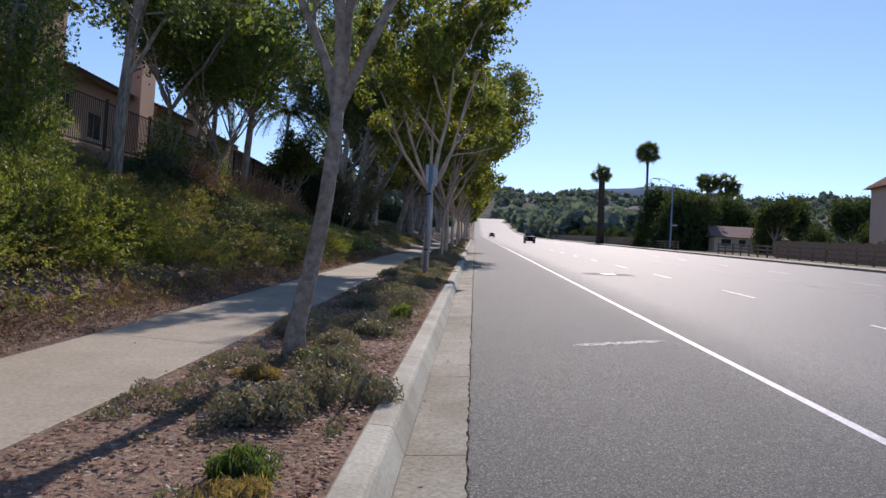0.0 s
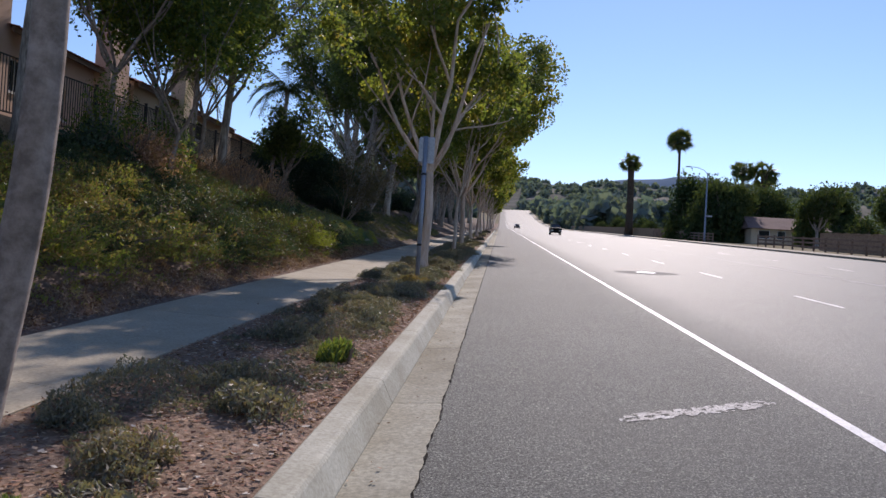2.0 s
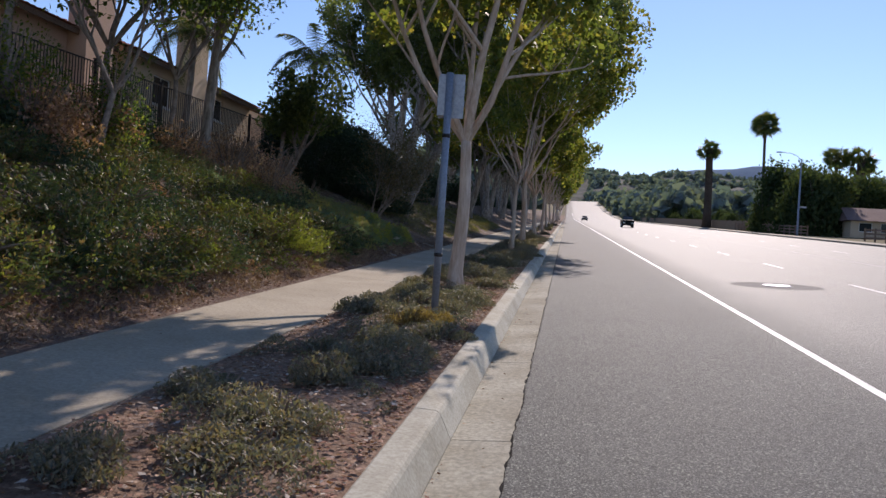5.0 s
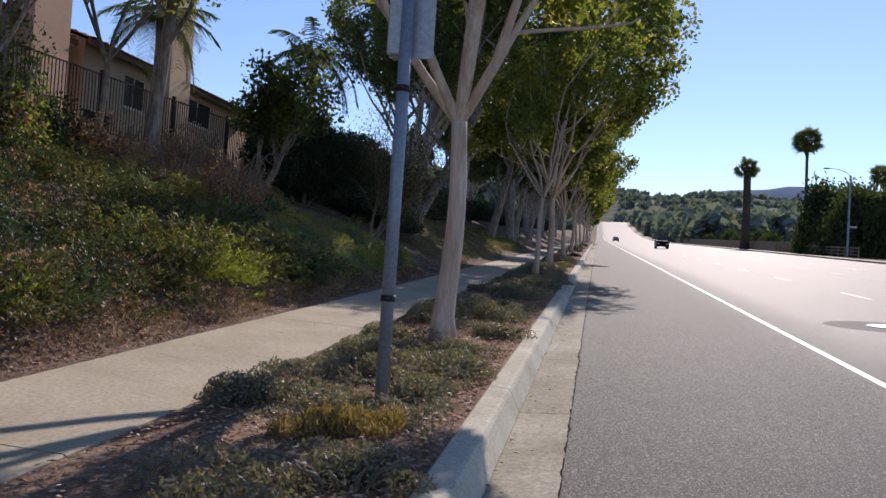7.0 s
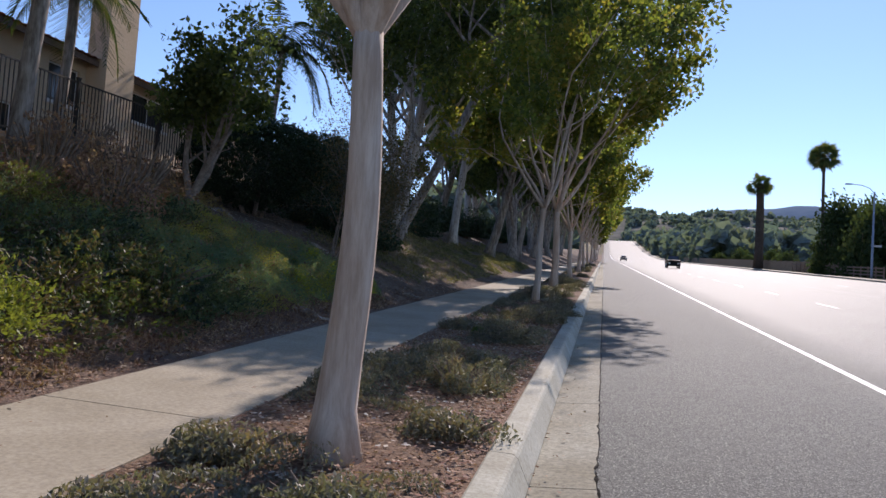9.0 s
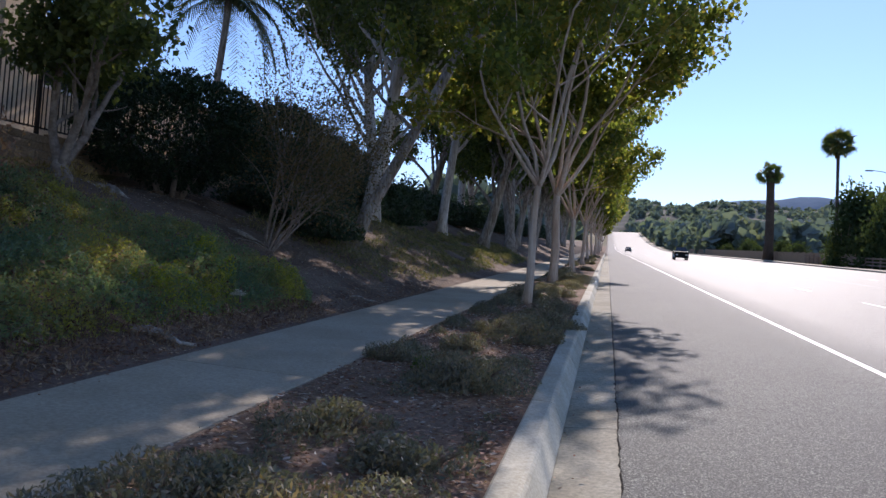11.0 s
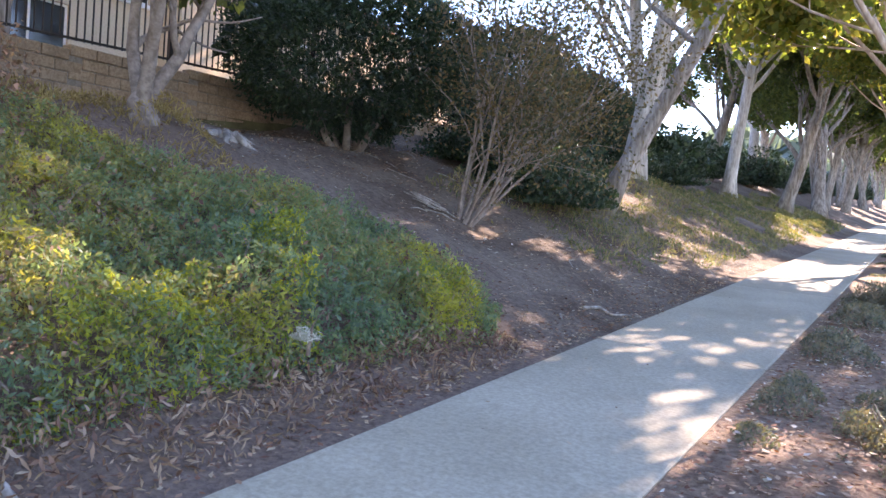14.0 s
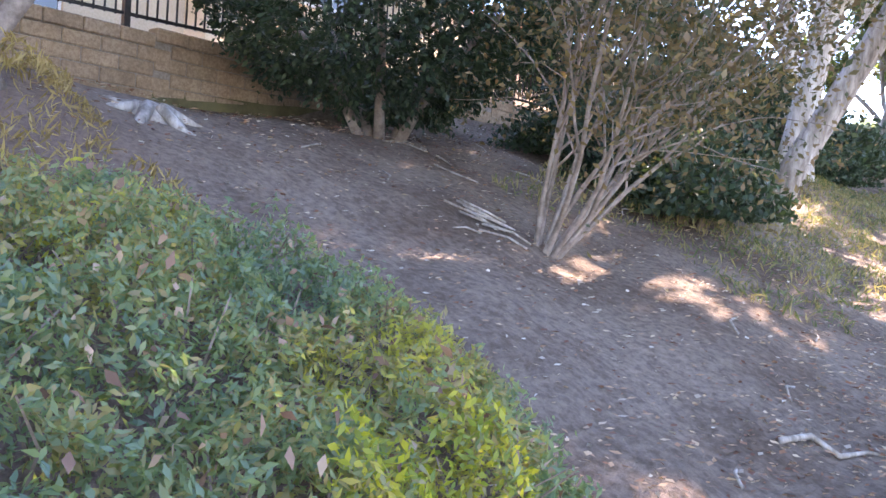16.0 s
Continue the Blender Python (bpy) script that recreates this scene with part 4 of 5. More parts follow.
def clipped_bush(base, r, rz, lift, shoots, size, seed, label, group):
    """Dense rounded bush on short bare trunks, its skirt raised off the ground."""
    rng = np.random.default_rng(seed)
    t = thing("round_bush", Matrix.Translation(base), label, "bush", group)
    for i in range(5):
        a = 1.26 * i + 0.4
        foot = Vector((0.18 * math.cos(a), 0.18 * math.sin(a), -0.15))
        end = Vector((r * 0.55 * math.cos(a), r * 0.55 * math.sin(a), lift + rz * 0.9))
        part("trunk", Acc().tube([foot, foot.lerp(end, 0.4) + Vector((0, 0, 0.25)), end], [0.07, 0.055, 0.03], 7), BARK3, t, "", True)
    d = rng.normal(size=(shoots, 3))
    d /= np.linalg.norm(d, axis=1)[:, None]
    k = np.array([0.86 + 0.13 * noise.noise(Vector(v) * 1.6 + Vector((seed, 0, 0))) + 0.08 * noise.noise(Vector(v) * 4.5) for v in d.tolist()])
    k *= 1 - 0.35 * rng.uniform(0, 1, shoots) ** 2
    low = np.clip(-d[:, 2], 0, 1)
    B = d * k[:, None] * np.array([r, r, rz]) * np.stack([1 - 0.25 * low, 1 - 0.25 * low, np.ones(shoots)], axis=1)
    B[:, 2] += lift + rz
    part("foliage", quads("foliage", sprays(rng, B, d + rng.normal(size=d.shape) * 0.4 + np.array([0, 0, 0.2]), 0.16, 9, size, 0.03, 0.5), LEAF_DARK), LEAF_DARK, t)
    return t


big = clipped_bush(on(-10.0, 41.9), 2.45, 1.42, 0.12, 5200, 0.085, 71, DARKB, "dark bushes")
mid = shrub("round_bush", on(-8.3, 44.8), 1.3, 1.3, 1.1, 6000, 0.098, LEAF_DARK, 72, DARKB, "bush", "dark bushes", stems=14, lumps=14, lift=0.1)
scatter(mid, [(-9.4, 45.2), (-7.3, 44.6), (-9.2, 47.0), (-9.9, 50.0), (-8.9, 52.5), (-10.4, 54.5), (-9.2, 57.5)], 0.85, 1.3, 16)
scatter(big, [(-10.9, 49.0), (-11.0, 54.0)], 0.8, 1.05, 17)
far_big = shrub("round_bush", on(-10.6, 59.5), 2.7, 2.2, 2.5, 5000, 0.22, LEAF_DARK, 73, DARKB, "bush", "dark bushes", stems=10, lumps=26, lift=0.15)
scatter(far_big, [(-10.4, 65.0), (-10.8, 71), (-10.2, 78), (-10.5, 86), (-9.9, 95), (-10.2, 105), (-9.8, 117), (-10, 131), (-9.5, 147), (-9.8, 165)], 0.8, 1.05, 18)
scatter(far_big, [(-13.5, 57), (-14, 66), (-14, 78), (-13, 92), (-13, 110)], 1.0, 1.4, 19)
scatter(mid, [(-10.3, 23.9), (-10.8, 30.6), (-10.6, 12.5), (-10.2, 8.5)], 0.7, 1.0, 20)

tall = shrub("tall_shrub", on(-10.4, 24.9), 1.15, 1.3, 2.8, 4200, 0.10, LEAF_LEMON, 74, "tall leafy green shrub before the iron fence", group="tall shrubs before the fence", stems=9, lumps=22, bark=BARK3)
scatter(tall, [(-10.7, 26.7), (-10.3, 28.6)], 0.75, 1.05, 21)


# twiggy many-stemmed shrub beside the bare patch
def crape(base, seed):
    rng = np.random.default_rng(seed)
    t = thing("vase_shrub", Matrix.Translation(base), "many-stemmed grey shrub with sparse reddish brown leaves", "shrub")
    tips = []
    for i in range(12):
        a = 2 * math.pi * i / 12 + rng.uniform(-0.3, 0.3)
        d = Vector((math.cos(a) * 0.5 + 0.5, math.sin(a) * 0.5 + 0.25, 1)).normalized()
        s = Acc()
        grow(s, rng, Vector((math.cos(a) * 0.10, math.sin(a) * 0.10, -0.05)), d, rng.uniform(1.8, 2.6), 0.026, 2, tips, 0.55, 0.03)
        part("stem", s, BARK3, t, "", True)
    T = np.array([tuple(p) for p in tips])
    pick = rng.integers(0, len(T), 15000)
    P = T[pick] + puff(rng, 15000) * 0.26
    tagged(part("foliage", quads("foliage", leaves(P, 0.066, rng, 0.5), LEAF_RUSSET), LEAF_RUSSET, t, "sparse reddish brown leaves"), kind="stuff")


crape(on(-7.1, 41.1), 81)
shrub("dried_flower_head", (-4.86, 35.45, land(-4.86, 35.45) + 0.30), 0.11, 0.11, 0.15, 300, 0.04, LEAF_PALE, 82, "pale dried flower head above the ground cover", "flower head", aspect=0.2, stems=1)
tree("bank_tree", on(-9.3, 37.45), (-0.05, 0.0, 0), 0.22, 0.15, 3, 83, "three-trunked grey tree with glossy dark leaves", BARK3, LEAF_EUC, 9500, 0.14, 2.2, tilt=0.45, climb=0.06, spread=0.8, depth=2, aspect=0.6, cluster=0.3, tips_min=1.9)
small = dict(bark=BARK3, leafmat=LEAF_LEMON, group="small trees on the bank")
tree("small_tree", on(-9.4, 26.8), (0.2, 0, 0), 1.7, 0.08, 5, 84, "small dark-leaved tree before the iron fence", count=11000, size=0.14, limb_len=3.1, tilt=0.7, tips_min=2.8, **small)
shrub("dark_tree", on(-9.8, 15.2), 1.5, 1.6, 5.6, 20000, 0.10, LEAF_LEMON, 85, "dense dark evergreen tree on the bank", "tree", stems=6, lumps=26, lift=0.3, bark=BARK3)
tree("small_tree", on(-10.6, 25.3), (0.2, 0, 0), 2.6, 0.10, 6, 88, "leafy tree with yellowing leaves before the fence", count=8000, size=0.16, limb_len=3.0, tilt=0.75, **small)
tree("small_tree", on(-10.8, 28.9), (0.1, 0, 0), 2.4, 0.10, 6, 89, "leafy dark green tree before the fence", count=20000, size=0.15, limb_len=3.2, tilt=0.75, **small)
tree("small_tree", on(-10.4, 31.2), (0.2, 0, 0), 2.2, 0.08, 5, 86, "small yellow-green tree before the iron fence", count=15000, size=0.15, limb_len=3.0, tilt=0.7, **small)


# ---- palms ----
SHAG = surface("shaggy_palm_trunk", (0.05, 0.038, 0.03), (0.13, 0.10, 0.08), 0.95, 0.1, 6, 1, (0.6, 0.55, 0.5), 0.6, 0.8, 0.05)
def frond(rng, length, sag, width, n=16, dense=34):
    """Feather frond along +x from the origin, as quads."""
    V = []
    for i in range(dense):
        s = (i + 1) / dense
        p = np.array([length * s * (1 - 0.25 * s * sag), 0, length * (0.35 * s - 0.75 * sag * s * s)])
        w = width * (1 - 0.75 * abs(s - 0.4))
        for sg in (-1, 1):
            tip = p + np.array([w * 0.45, sg * w * 0.8, -w * (0.35 + 0.4 * rng.uniform())])
            o = np.array([0.02 * length * 0.5, 0, 0])
            V.append([p - o, p + o, tip + o * 0.3, tip - o * 0.3])
    return np.array(V)


def palm(name, base, height, r, seed, label, fronds=26, length=2.6, fan=False, skirt=True):
    rng = np.random.default_rng(seed)
    t = thing(name, Matrix.Translation(base), label, "palm tree", "palm trees")
    pts = [Vector((0.25 * math.sin(s * 2 + seed) * s, 0.2 * s, height * s - 0.1)) for s in (0, 0.2, 0.4, 0.6, 0.8, 1.0)]
    part("trunk", Acc().tube(pts, [r * 1.25, r, r * 0.95, r * 0.9, r * 0.88, r * 0.95], 10), BARK2 if not fan else SHAG, t, "", True)
    V = []
    for i in range(fronds):
        a = 2.4 * i
        el = -0.9 + 2.2 * (i / fronds) if not fan else math.asin(-0.85 + 1.8 * (i + 0.5) / fronds) 
        if fan:
            L = length
            d = np.array([math.cos(a) * math.cos(el), math.sin(a) * math.cos(el), math.sin(el)])
            side = np.cross(d, [0, 0, 1.0])
            side /= np.linalg.norm(side) + 1e-6
            up = np.cross(side, d)
            tw = rng.uniform(-1.3, 1.3)
            side = side * math.cos(tw) + up * math.sin(tw)
            hub = d * L * rng.uniform(0.22, 0.5)
            for q in range(11):
                th = -1.25 + 2.5 * q / 10
                e = hub + (d * math.cos(th) + side * math.sin(th)) * L * rng.uniform(0.42, 0.54) - np.array([0, 0, 0.1 * L * abs(math.sin(th)) + 0.06 * L])
                wv = (side * math.cos(th) - d * math.sin(th)) * 0.042 * L
                mid_p = hub * 0.5 + e * 0.5
                V.append([hub, mid_p + wv, e, mid_p - wv])
            V.append([np.zeros(3) - side * 0.02, np.zeros(3) + side * 0.02, hub + side * 0.02, hub - side * 0.02])
        else:
            F = frond(rng, length, 0.75 + 0.5 * rng.uniform() - 0.3 * math.sin(el), 0.55)
            c, s = math.cos(a), math.sin(a)
            ce, se = math.cos(el * 0.6), math.sin(el * 0.6)
            X = F[..., 0] * ce - F[..., 2] * se * 0.3
            Z = F[..., 0] * se * 0.8 + F[..., 2]
            F = np.stack([X * c - F[..., 1] * s, X * s + F[..., 1] * c, Z], axis=-1)
            V += list(F)
    if fan:
        V += list(leaves(puff(rng, 170) * length * 0.16, length * 0.24, rng, 0.3))
        V += list(leaves(puff(rng, 160) * np.array([0.07, 0.07, 0.2]) * length - np.array([0, 0, 0.35 * length]), length * 0.3, rng, 0.25, 0, 2.0))
    V = np.array(V) + np.array(pts[-1])
    part("fronds", quads("fronds", V, LEAF_PALM), LEAF_PALM, t)
    return t


FANP = "tall slender fan palm with a rounded grey-green head"
palm("fan_palm", on(28.0, 172), 15.8, 0.8, 2, "fan palm with thick shaggy trunk and grey-green head", 26, 3.0, True)
palm("fan_palm", on(33.2, 150), 18.6, 0.26, 3, FANP, 30, 3.2, True)
palm("fan_palm", on(44.9, 150), 13.4, 0.3, 4, FANP, 26, 3.0, True)
palm("fan_palm", on(48.6, 150), 13.0, 0.8, 5, FANP, 28, 3.4, True)
palm("feather_palm", on(-12.3, 47.4), 5.7, 0.12, 6, "slender feather palm with drooping fronds behind the garden fence", 24, 2.8)
palm("feather_palm", on(-13.6, 38.0), 4.6, 0.14, 7, "feather palm with drooping fronds behind the garden fence", 20, 2.2)


# ---- kerb, gutter and path in their pieces ----
J0, JL = 8.65, 3.03
def sheet_piece(profile, y0, y1, parent, name, material, gap=0.006, n=1):
    a = Acc().loft([[(x, y, rise(y) + z) for x, z in profile] for y in steps(y0 + gap, y1 - gap, n)], True)
    k = len(profile)
    a.add([(x, y0 + gap, rise(y0 + gap) + z) for x, z in profile], [tuple(range(k))])
    a.add([(x, y1 - gap, rise(y1 - gap) + z) for x, z in profile], [tuple(reversed(range(k)))])
    o = part(name, a, material, parent)
    return o


KERB_P = [(-0.42, -0.30), (-0.42, -0.155), (-0.505, 0.02), (-0.525, 0.042), (-0.55, 0.05), (-0.70, 0.055), (-0.715, 0.045), (-0.72, -0.30)]
GUT_P = [(0.05, -0.26), (0.05, -0.128), (0.03, -0.126), (-0.30, -0.150), (-0.416, -0.157), (-0.416, -0.26)]
kerb = setting("kerb", Acc().loft([[(x, y, rise(y) + z) for x, z in [(-0.424, -0.3), (-0.424, -0.165), (-0.51, 0.01), (-0.56, 0.04), (-0.715, 0.04), (-0.715, -0.3)]] for y in YR]), MORTAR, "pale concrete kerb with joints and worn edges")
gutter = setting("gutter", Acc().loft([[(0.046, y, rise(y) - 0.14), (-0.416, y, rise(y) - 0.168)] for y in YR]), MORTAR, "stained concrete gutter strip between kerb and asphalt")
for i in range(-6, 50):
    y0 = J0 + i * JL
    sheet_piece(KERB_P, y0, y0 + JL, kerb, "kerb_block", KERB)
    sheet_piece(GUT_P, y0, y0 + JL, gutter, "gutter_slab", GUTTER)
path = setting("path", Acc().loft([[(-2.73, y, rise(y) + 0.02), (-4.24, y, rise(y) + 0.06)] for y in YR]), MORTAR, "pale concrete path dappled with leaf shade")
PATH_P = [(-2.72, -0.1), (-2.72, 0.062), (-2.735, 0.07), (-4.235, 0.116), (-4.25, 0.108), (-4.25, -0.1)]
for i in range(-3, 28):
    y0 = 8.6 + i * 6.06
    sheet_piece(PATH_P, y0, y0 + 6.06, path, "slab", CONCRETE, 0.008)


def crack(pts, label="hairline crack across the concrete path"):
    a = Acc()
    row0, row1 = [], []
    for i, (x, y) in enumerate(pts):
        w = 0.002 + 0.001 * math.sin(i * 2.3)
        z = rise(y) + 0.07 + 0.0307 * (-2.735 - x) + 0.0035
        row0.append((x, y - w, z))
        row1.append((x, y + w, z))
    a.loft([row0, row1])
    tagged(part("crack", a, CRACK, None, label), category="crack", kind="structure")


CRACK = surface("crack_dirt", (0.03, 0.025, 0.02), (0.07, 0.06, 0.05), 1.0, 0.0)
crack([(-2.74, 23.4), (-3.0, 23.36), (-3.3, 23.47), (-3.6, 23.5), (-3.9, 23.62), (-4.23, 23.66)])
crack([(-2.74, 24.1), (-3.05, 24.06), (-3.4, 24.16), (-3.7, 24.15), (-4.0, 24.3)])
crack([(-2.74, 10.4), (-3.1, 10.5), (-3.5, 10.46), (-3.9, 10.6), (-4.2, 10.62)])

# ---- leaf litter, twigs, sticks ----
def litter(name, n, pick, size, material, label, seed, lift=0.012):
    rng = np.random.default_rng(seed)
    P = []
    while len(P) < n:
        x, y = pick(rng)
        P.append((x, y, land(x, y) + lift + 0.02 * abs(rng.normal())))
    P = np.array(P)
    V = leaves(P, size, rng, 0.55, 0, 0, None)
    c = V.mean(axis=1, keepdims=True)
    V[..., 2] = c[..., 2] + (V[..., 2] - c[..., 2]) * 0.3
    ob = part(name, quads(name, V, material), material, None, label)
    return tagged(ob, category="leaf litter", kind="stuff")


LITTER = leaf_mat("litter_leaf", [(0.14, 0.06, 0.04), (0.24, 0.12, 0.075), (0.35, 0.22, 0.14), (0.50, 0.38, 0.27)], 0.1, 0.8, 1.0, patch=2.0)
PALEBIT = leaf_mat("pale_litter", [(0.30, 0.24, 0.19), (0.42, 0.36, 0.30), (0.55, 0.50, 0.44)], 0.1, 0.8, 1.0, patch=2.0)
litter("leaf_litter", 5000, lambda r: (r.uniform(-2.65, -0.75), r.uniform(1.5, 45)), 0.06, PALEBIT, "pale bark chips scattered on the verge", 97)
litter("leaf_litter", 24000, lambda r: (r.uniform(-2.65, -0.75), r.uniform(1.5, 45)), 0.05, LITTER, "scattered dry brown leaves and bark chips on soil", 91)
litter("leaf_litter", 9000, lambda r: (r.uniform(-2.65, -0.75), r.uniform(2, 40)), 0.052, REDBIT, "reddish fallen leaves drifted over the verge", 98)
litter("leaf_litter", 2600, lambda r: (-0.74 - abs(r.normal()) * 0.13, r.uniform(2, 44)), 0.06, REDBIT, "reddish fallen leaves gathered behind the kerb", 99)
litter("leaf_litter", 9000, lambda r: (-4.3 - abs(r.normal()) * 0.45, r.uniform(4, 45)), 0.055, LITTER, "dry brown leaves along the foot of the bank", 92)
litter("leaf_litter", 1500, lambda r: (r.uniform(-11.4, -4.4), r.uniform(37, 48)), 0.06, PALEBIT, "pale curled bark and leaf scraps on bare earth", 96)
litter("leaf_litter", 12000, lambda r: (r.uniform(-11.4, -4.5), r.uniform(36, 60)), 0.055, LITTER, "dry leaves strewn over the bare bank", 93)
litter("gutter_leaves", 260, lambda r: (-0.40 + 0.3 * r.uniform() ** 2.5, r.uniform(3, 45)), 0.045, LITTER, "few dry leaves lying in the gutter", 94, 0.016)
litter("path_leaves", 160, lambda r: (-4.2 + 1.45 * (r.uniform() < 0.5) * r.uniform() ** 3, r.uniform(3, 45)), 0.045, LITTER, "few dry leaves on the path's edge", 95, 0.02)


def stick(pts, r, label, name="stick"):
    t = Acc().tube([Vector(on(x, y, dz)) for x, y, dz in pts], [r * k for k in (1, 0.95, 0.85, 0.6, 0.4)[:len(pts)]], 7)
    tagged(part(name, t, BARK2, None, label, True), category="branch")


stick([(-4.80, 39.95, 0.02), (-4.72, 40.22, 0.03), (-4.55, 40.16, 0.05), (-4.47, 40.42, 0.03), (-4.30, 40.46, 0.02)], 0.02, "pale crooked stick lying on bare earth")
stick([(-4.95, 33.25, 0.03), (-4.83, 33.42, 0.07), (-4.68, 33.52, 0.08), (-4.55, 33.55, 0.05), (-4.42, 33.7, 0.02)], 0.05, "pale fallen branch lying beside the path", "fallen_branch")
stick([(-1.9, 5.4, 0.03), (-1.65, 5.5, 0.05), (-1.45, 5.6, 0.03)], 0.02, "dark stick lying on the verge soil")
for i in range(40):
    x, y, a = rs.uniform(-10.5, -4.8), rs.uniform(39, 50), rs.uniform(0, 6.28)
    L = rs.uniform(0.15, 0.5)
    stick([(x, y, 0.015), (x + L * 0.5 * math.cos(a), y + L * 0.5 * math.sin(a), 0.03), (x + L * math.cos(a + 0.3), y + L * math.sin(a + 0.3), 0.015)], 0.009, "thin dry twig lying on the bank", "twig")

stump = thing("tree_stump", Matrix.Translation(on(-9.3, 38.7)), "weathered grey broken stump with spreading roots", "stump")
part("stump_body", Acc().tube([(0, 0, -0.1), (0, 0, 0.05), (0.03, 0.01, 0.12)], [0.26, 0.15, 0.07], 9), BARK2, stump, "", True)
for i in range(6):
    a = i * 1.05 + 0.3
    part("root", Acc().tube([(0.1 * math.cos(a), 0.1 * math.sin(a), 0.08), (0.35 * math.cos(a), 0.35 * math.sin(a), 0.0 - 0.12 * math.cos(a)), (0.7 * math.cos(a + 0.2), 0.7 * math.sin(a + 0.2), -0.03 - 0.26 * math.cos(a))], [0.06, 0.045, 0.015], 6), BARK2, stump, "", True)
for i in range(9):
    a, b = rs.uniform(-0.25, 0.25), rs.uniform(-0.15, 0.15)
    stick([(-7.55 + a, 40.55 + b, 0.02 + 0.008 * i), (-7.35 + a, 40.7 + b, 0.03 + 0.008 * i), (-7.2 + a, 40.75 + b, 0.02 + 0.008 * i)], 0.010, "grey dry stick in a small heap", "twig")

# ---- sign post ----
sp = thing("sign_post", Matrix.Translation(on(-1.41, 22.65)) @ pose(0, 0, 0, 0, 0.3, 0), "grey steel sign post with a sign seen from behind", "sign post")
part("post", Acc().tube([(0, 0, -0.1), (0, 0, 3.4)], 0.052, 16), STEEL, sp, "", True)
for h in (0.86, 2.52):
    part("band", Acc().tube([(0, 0, h - 0.025), (0, 0, h + 0.025)], 0.06, 16).box(-0.02, 0.02, -0.075, -0.05, h - 0.02, h + 0.02), IRON, sp, "black steel clamp band", True)
plate = bevelled(0.36, 0.008, 0.62, 0.003)
part("sign", plate, SIGNBACK, sp, "bare aluminium back of a sign", at=Matrix.Translation((0.03, 0.07, 2.78)))
part("second_sign", bevelled(0.12, 0.2, 0.56, 0.01), SIGNBACK, sp, "grey box fixed beside the post", at=Matrix.Translation((-0.10, 0.1, 2.8)))

# ---- houses ----
def cells(us, vs, holes, place, thick):
    """One connected wall with openings: place(u, v, depth) gives the point."""
    full = {(i, k) for i in range(len(us) - 1) for k in range(len(vs) - 1)
            if not any(o[0] <= us[i] and us[i + 1] <= o[1] and o[2] <= vs[k] and vs[k + 1] <= o[3] for o in holes)}
    a, ids = Acc(), {}

    def vert(i, k, d):
        if (i, k, d) not in ids:
            ids[(i, k, d)] = len(a.v)
            a.v.append(place(us[i], vs[k], d * thick))
        return ids[(i, k, d)]
    for i, k in sorted(full):
        a.f.append((vert(i, k, 0), vert(i + 1, k, 0), vert(i + 1, k + 1, 0), vert(i, k + 1, 0)))
        a.f.append((vert(i, k + 1, 1), vert(i + 1, k + 1, 1), vert(i + 1, k, 1), vert(i, k, 1)))
        for (di, dk), (p, q) in (((-1, 0), ((0, 0), (0, 1))), ((1, 0), ((1, 1), (1, 0))), ((0, -1), ((1, 0), (0, 0))), ((0, 1), ((0, 1), (1, 1)))):
            if (i + di, k + dk) not in full:
                a.f.append((vert(i + p[0], k + p[1], 0), vert(i + q[0], k + q[1], 0), vert(i + q[0], k + q[1], 1), vert(i + p[0], k + p[1], 1)))
    return a


def wall_cells(X, y0, y1, z0, z1, holes, thick=0.2):
    ys = sorted({y0, y1, *[h for o in holes for h in o[:2]]})
    zs = sorted({z0, z1, *[h for o in holes for h in o[2:]]})
    return cells(ys, zs, holes, lambda u, v, d: (X - d, u, v), thick)


def tile_roof(y0, y1, x_eave, z_eave, x_ridge, pitch=0.33, wave=0.3):
    a = Acc()
    rows = int(abs(x_ridge - x_eave) / 0.36)
    for side in (0, 1):
        secs = []
        for i in range(rows):
            for j in (0, 1):
                s = (i + j) / rows
                x = x_eave + (x_ridge - x_eave) * s if not side else 2 * x_ridge - (x_eave + (x_ridge - x_eave) * s)
                z = z_eave + pitch * abs(x_eave - x_ridge) * s + (0.05 if j == 0 else 0.0)
                secs.append([(x, y, z + 0.045 * abs(math.sin(math.pi * (y - y0) / wave))) for y in steps(y0, y1, int((y1 - y0) / wave * 4))])
        a.loft(secs)
    return a


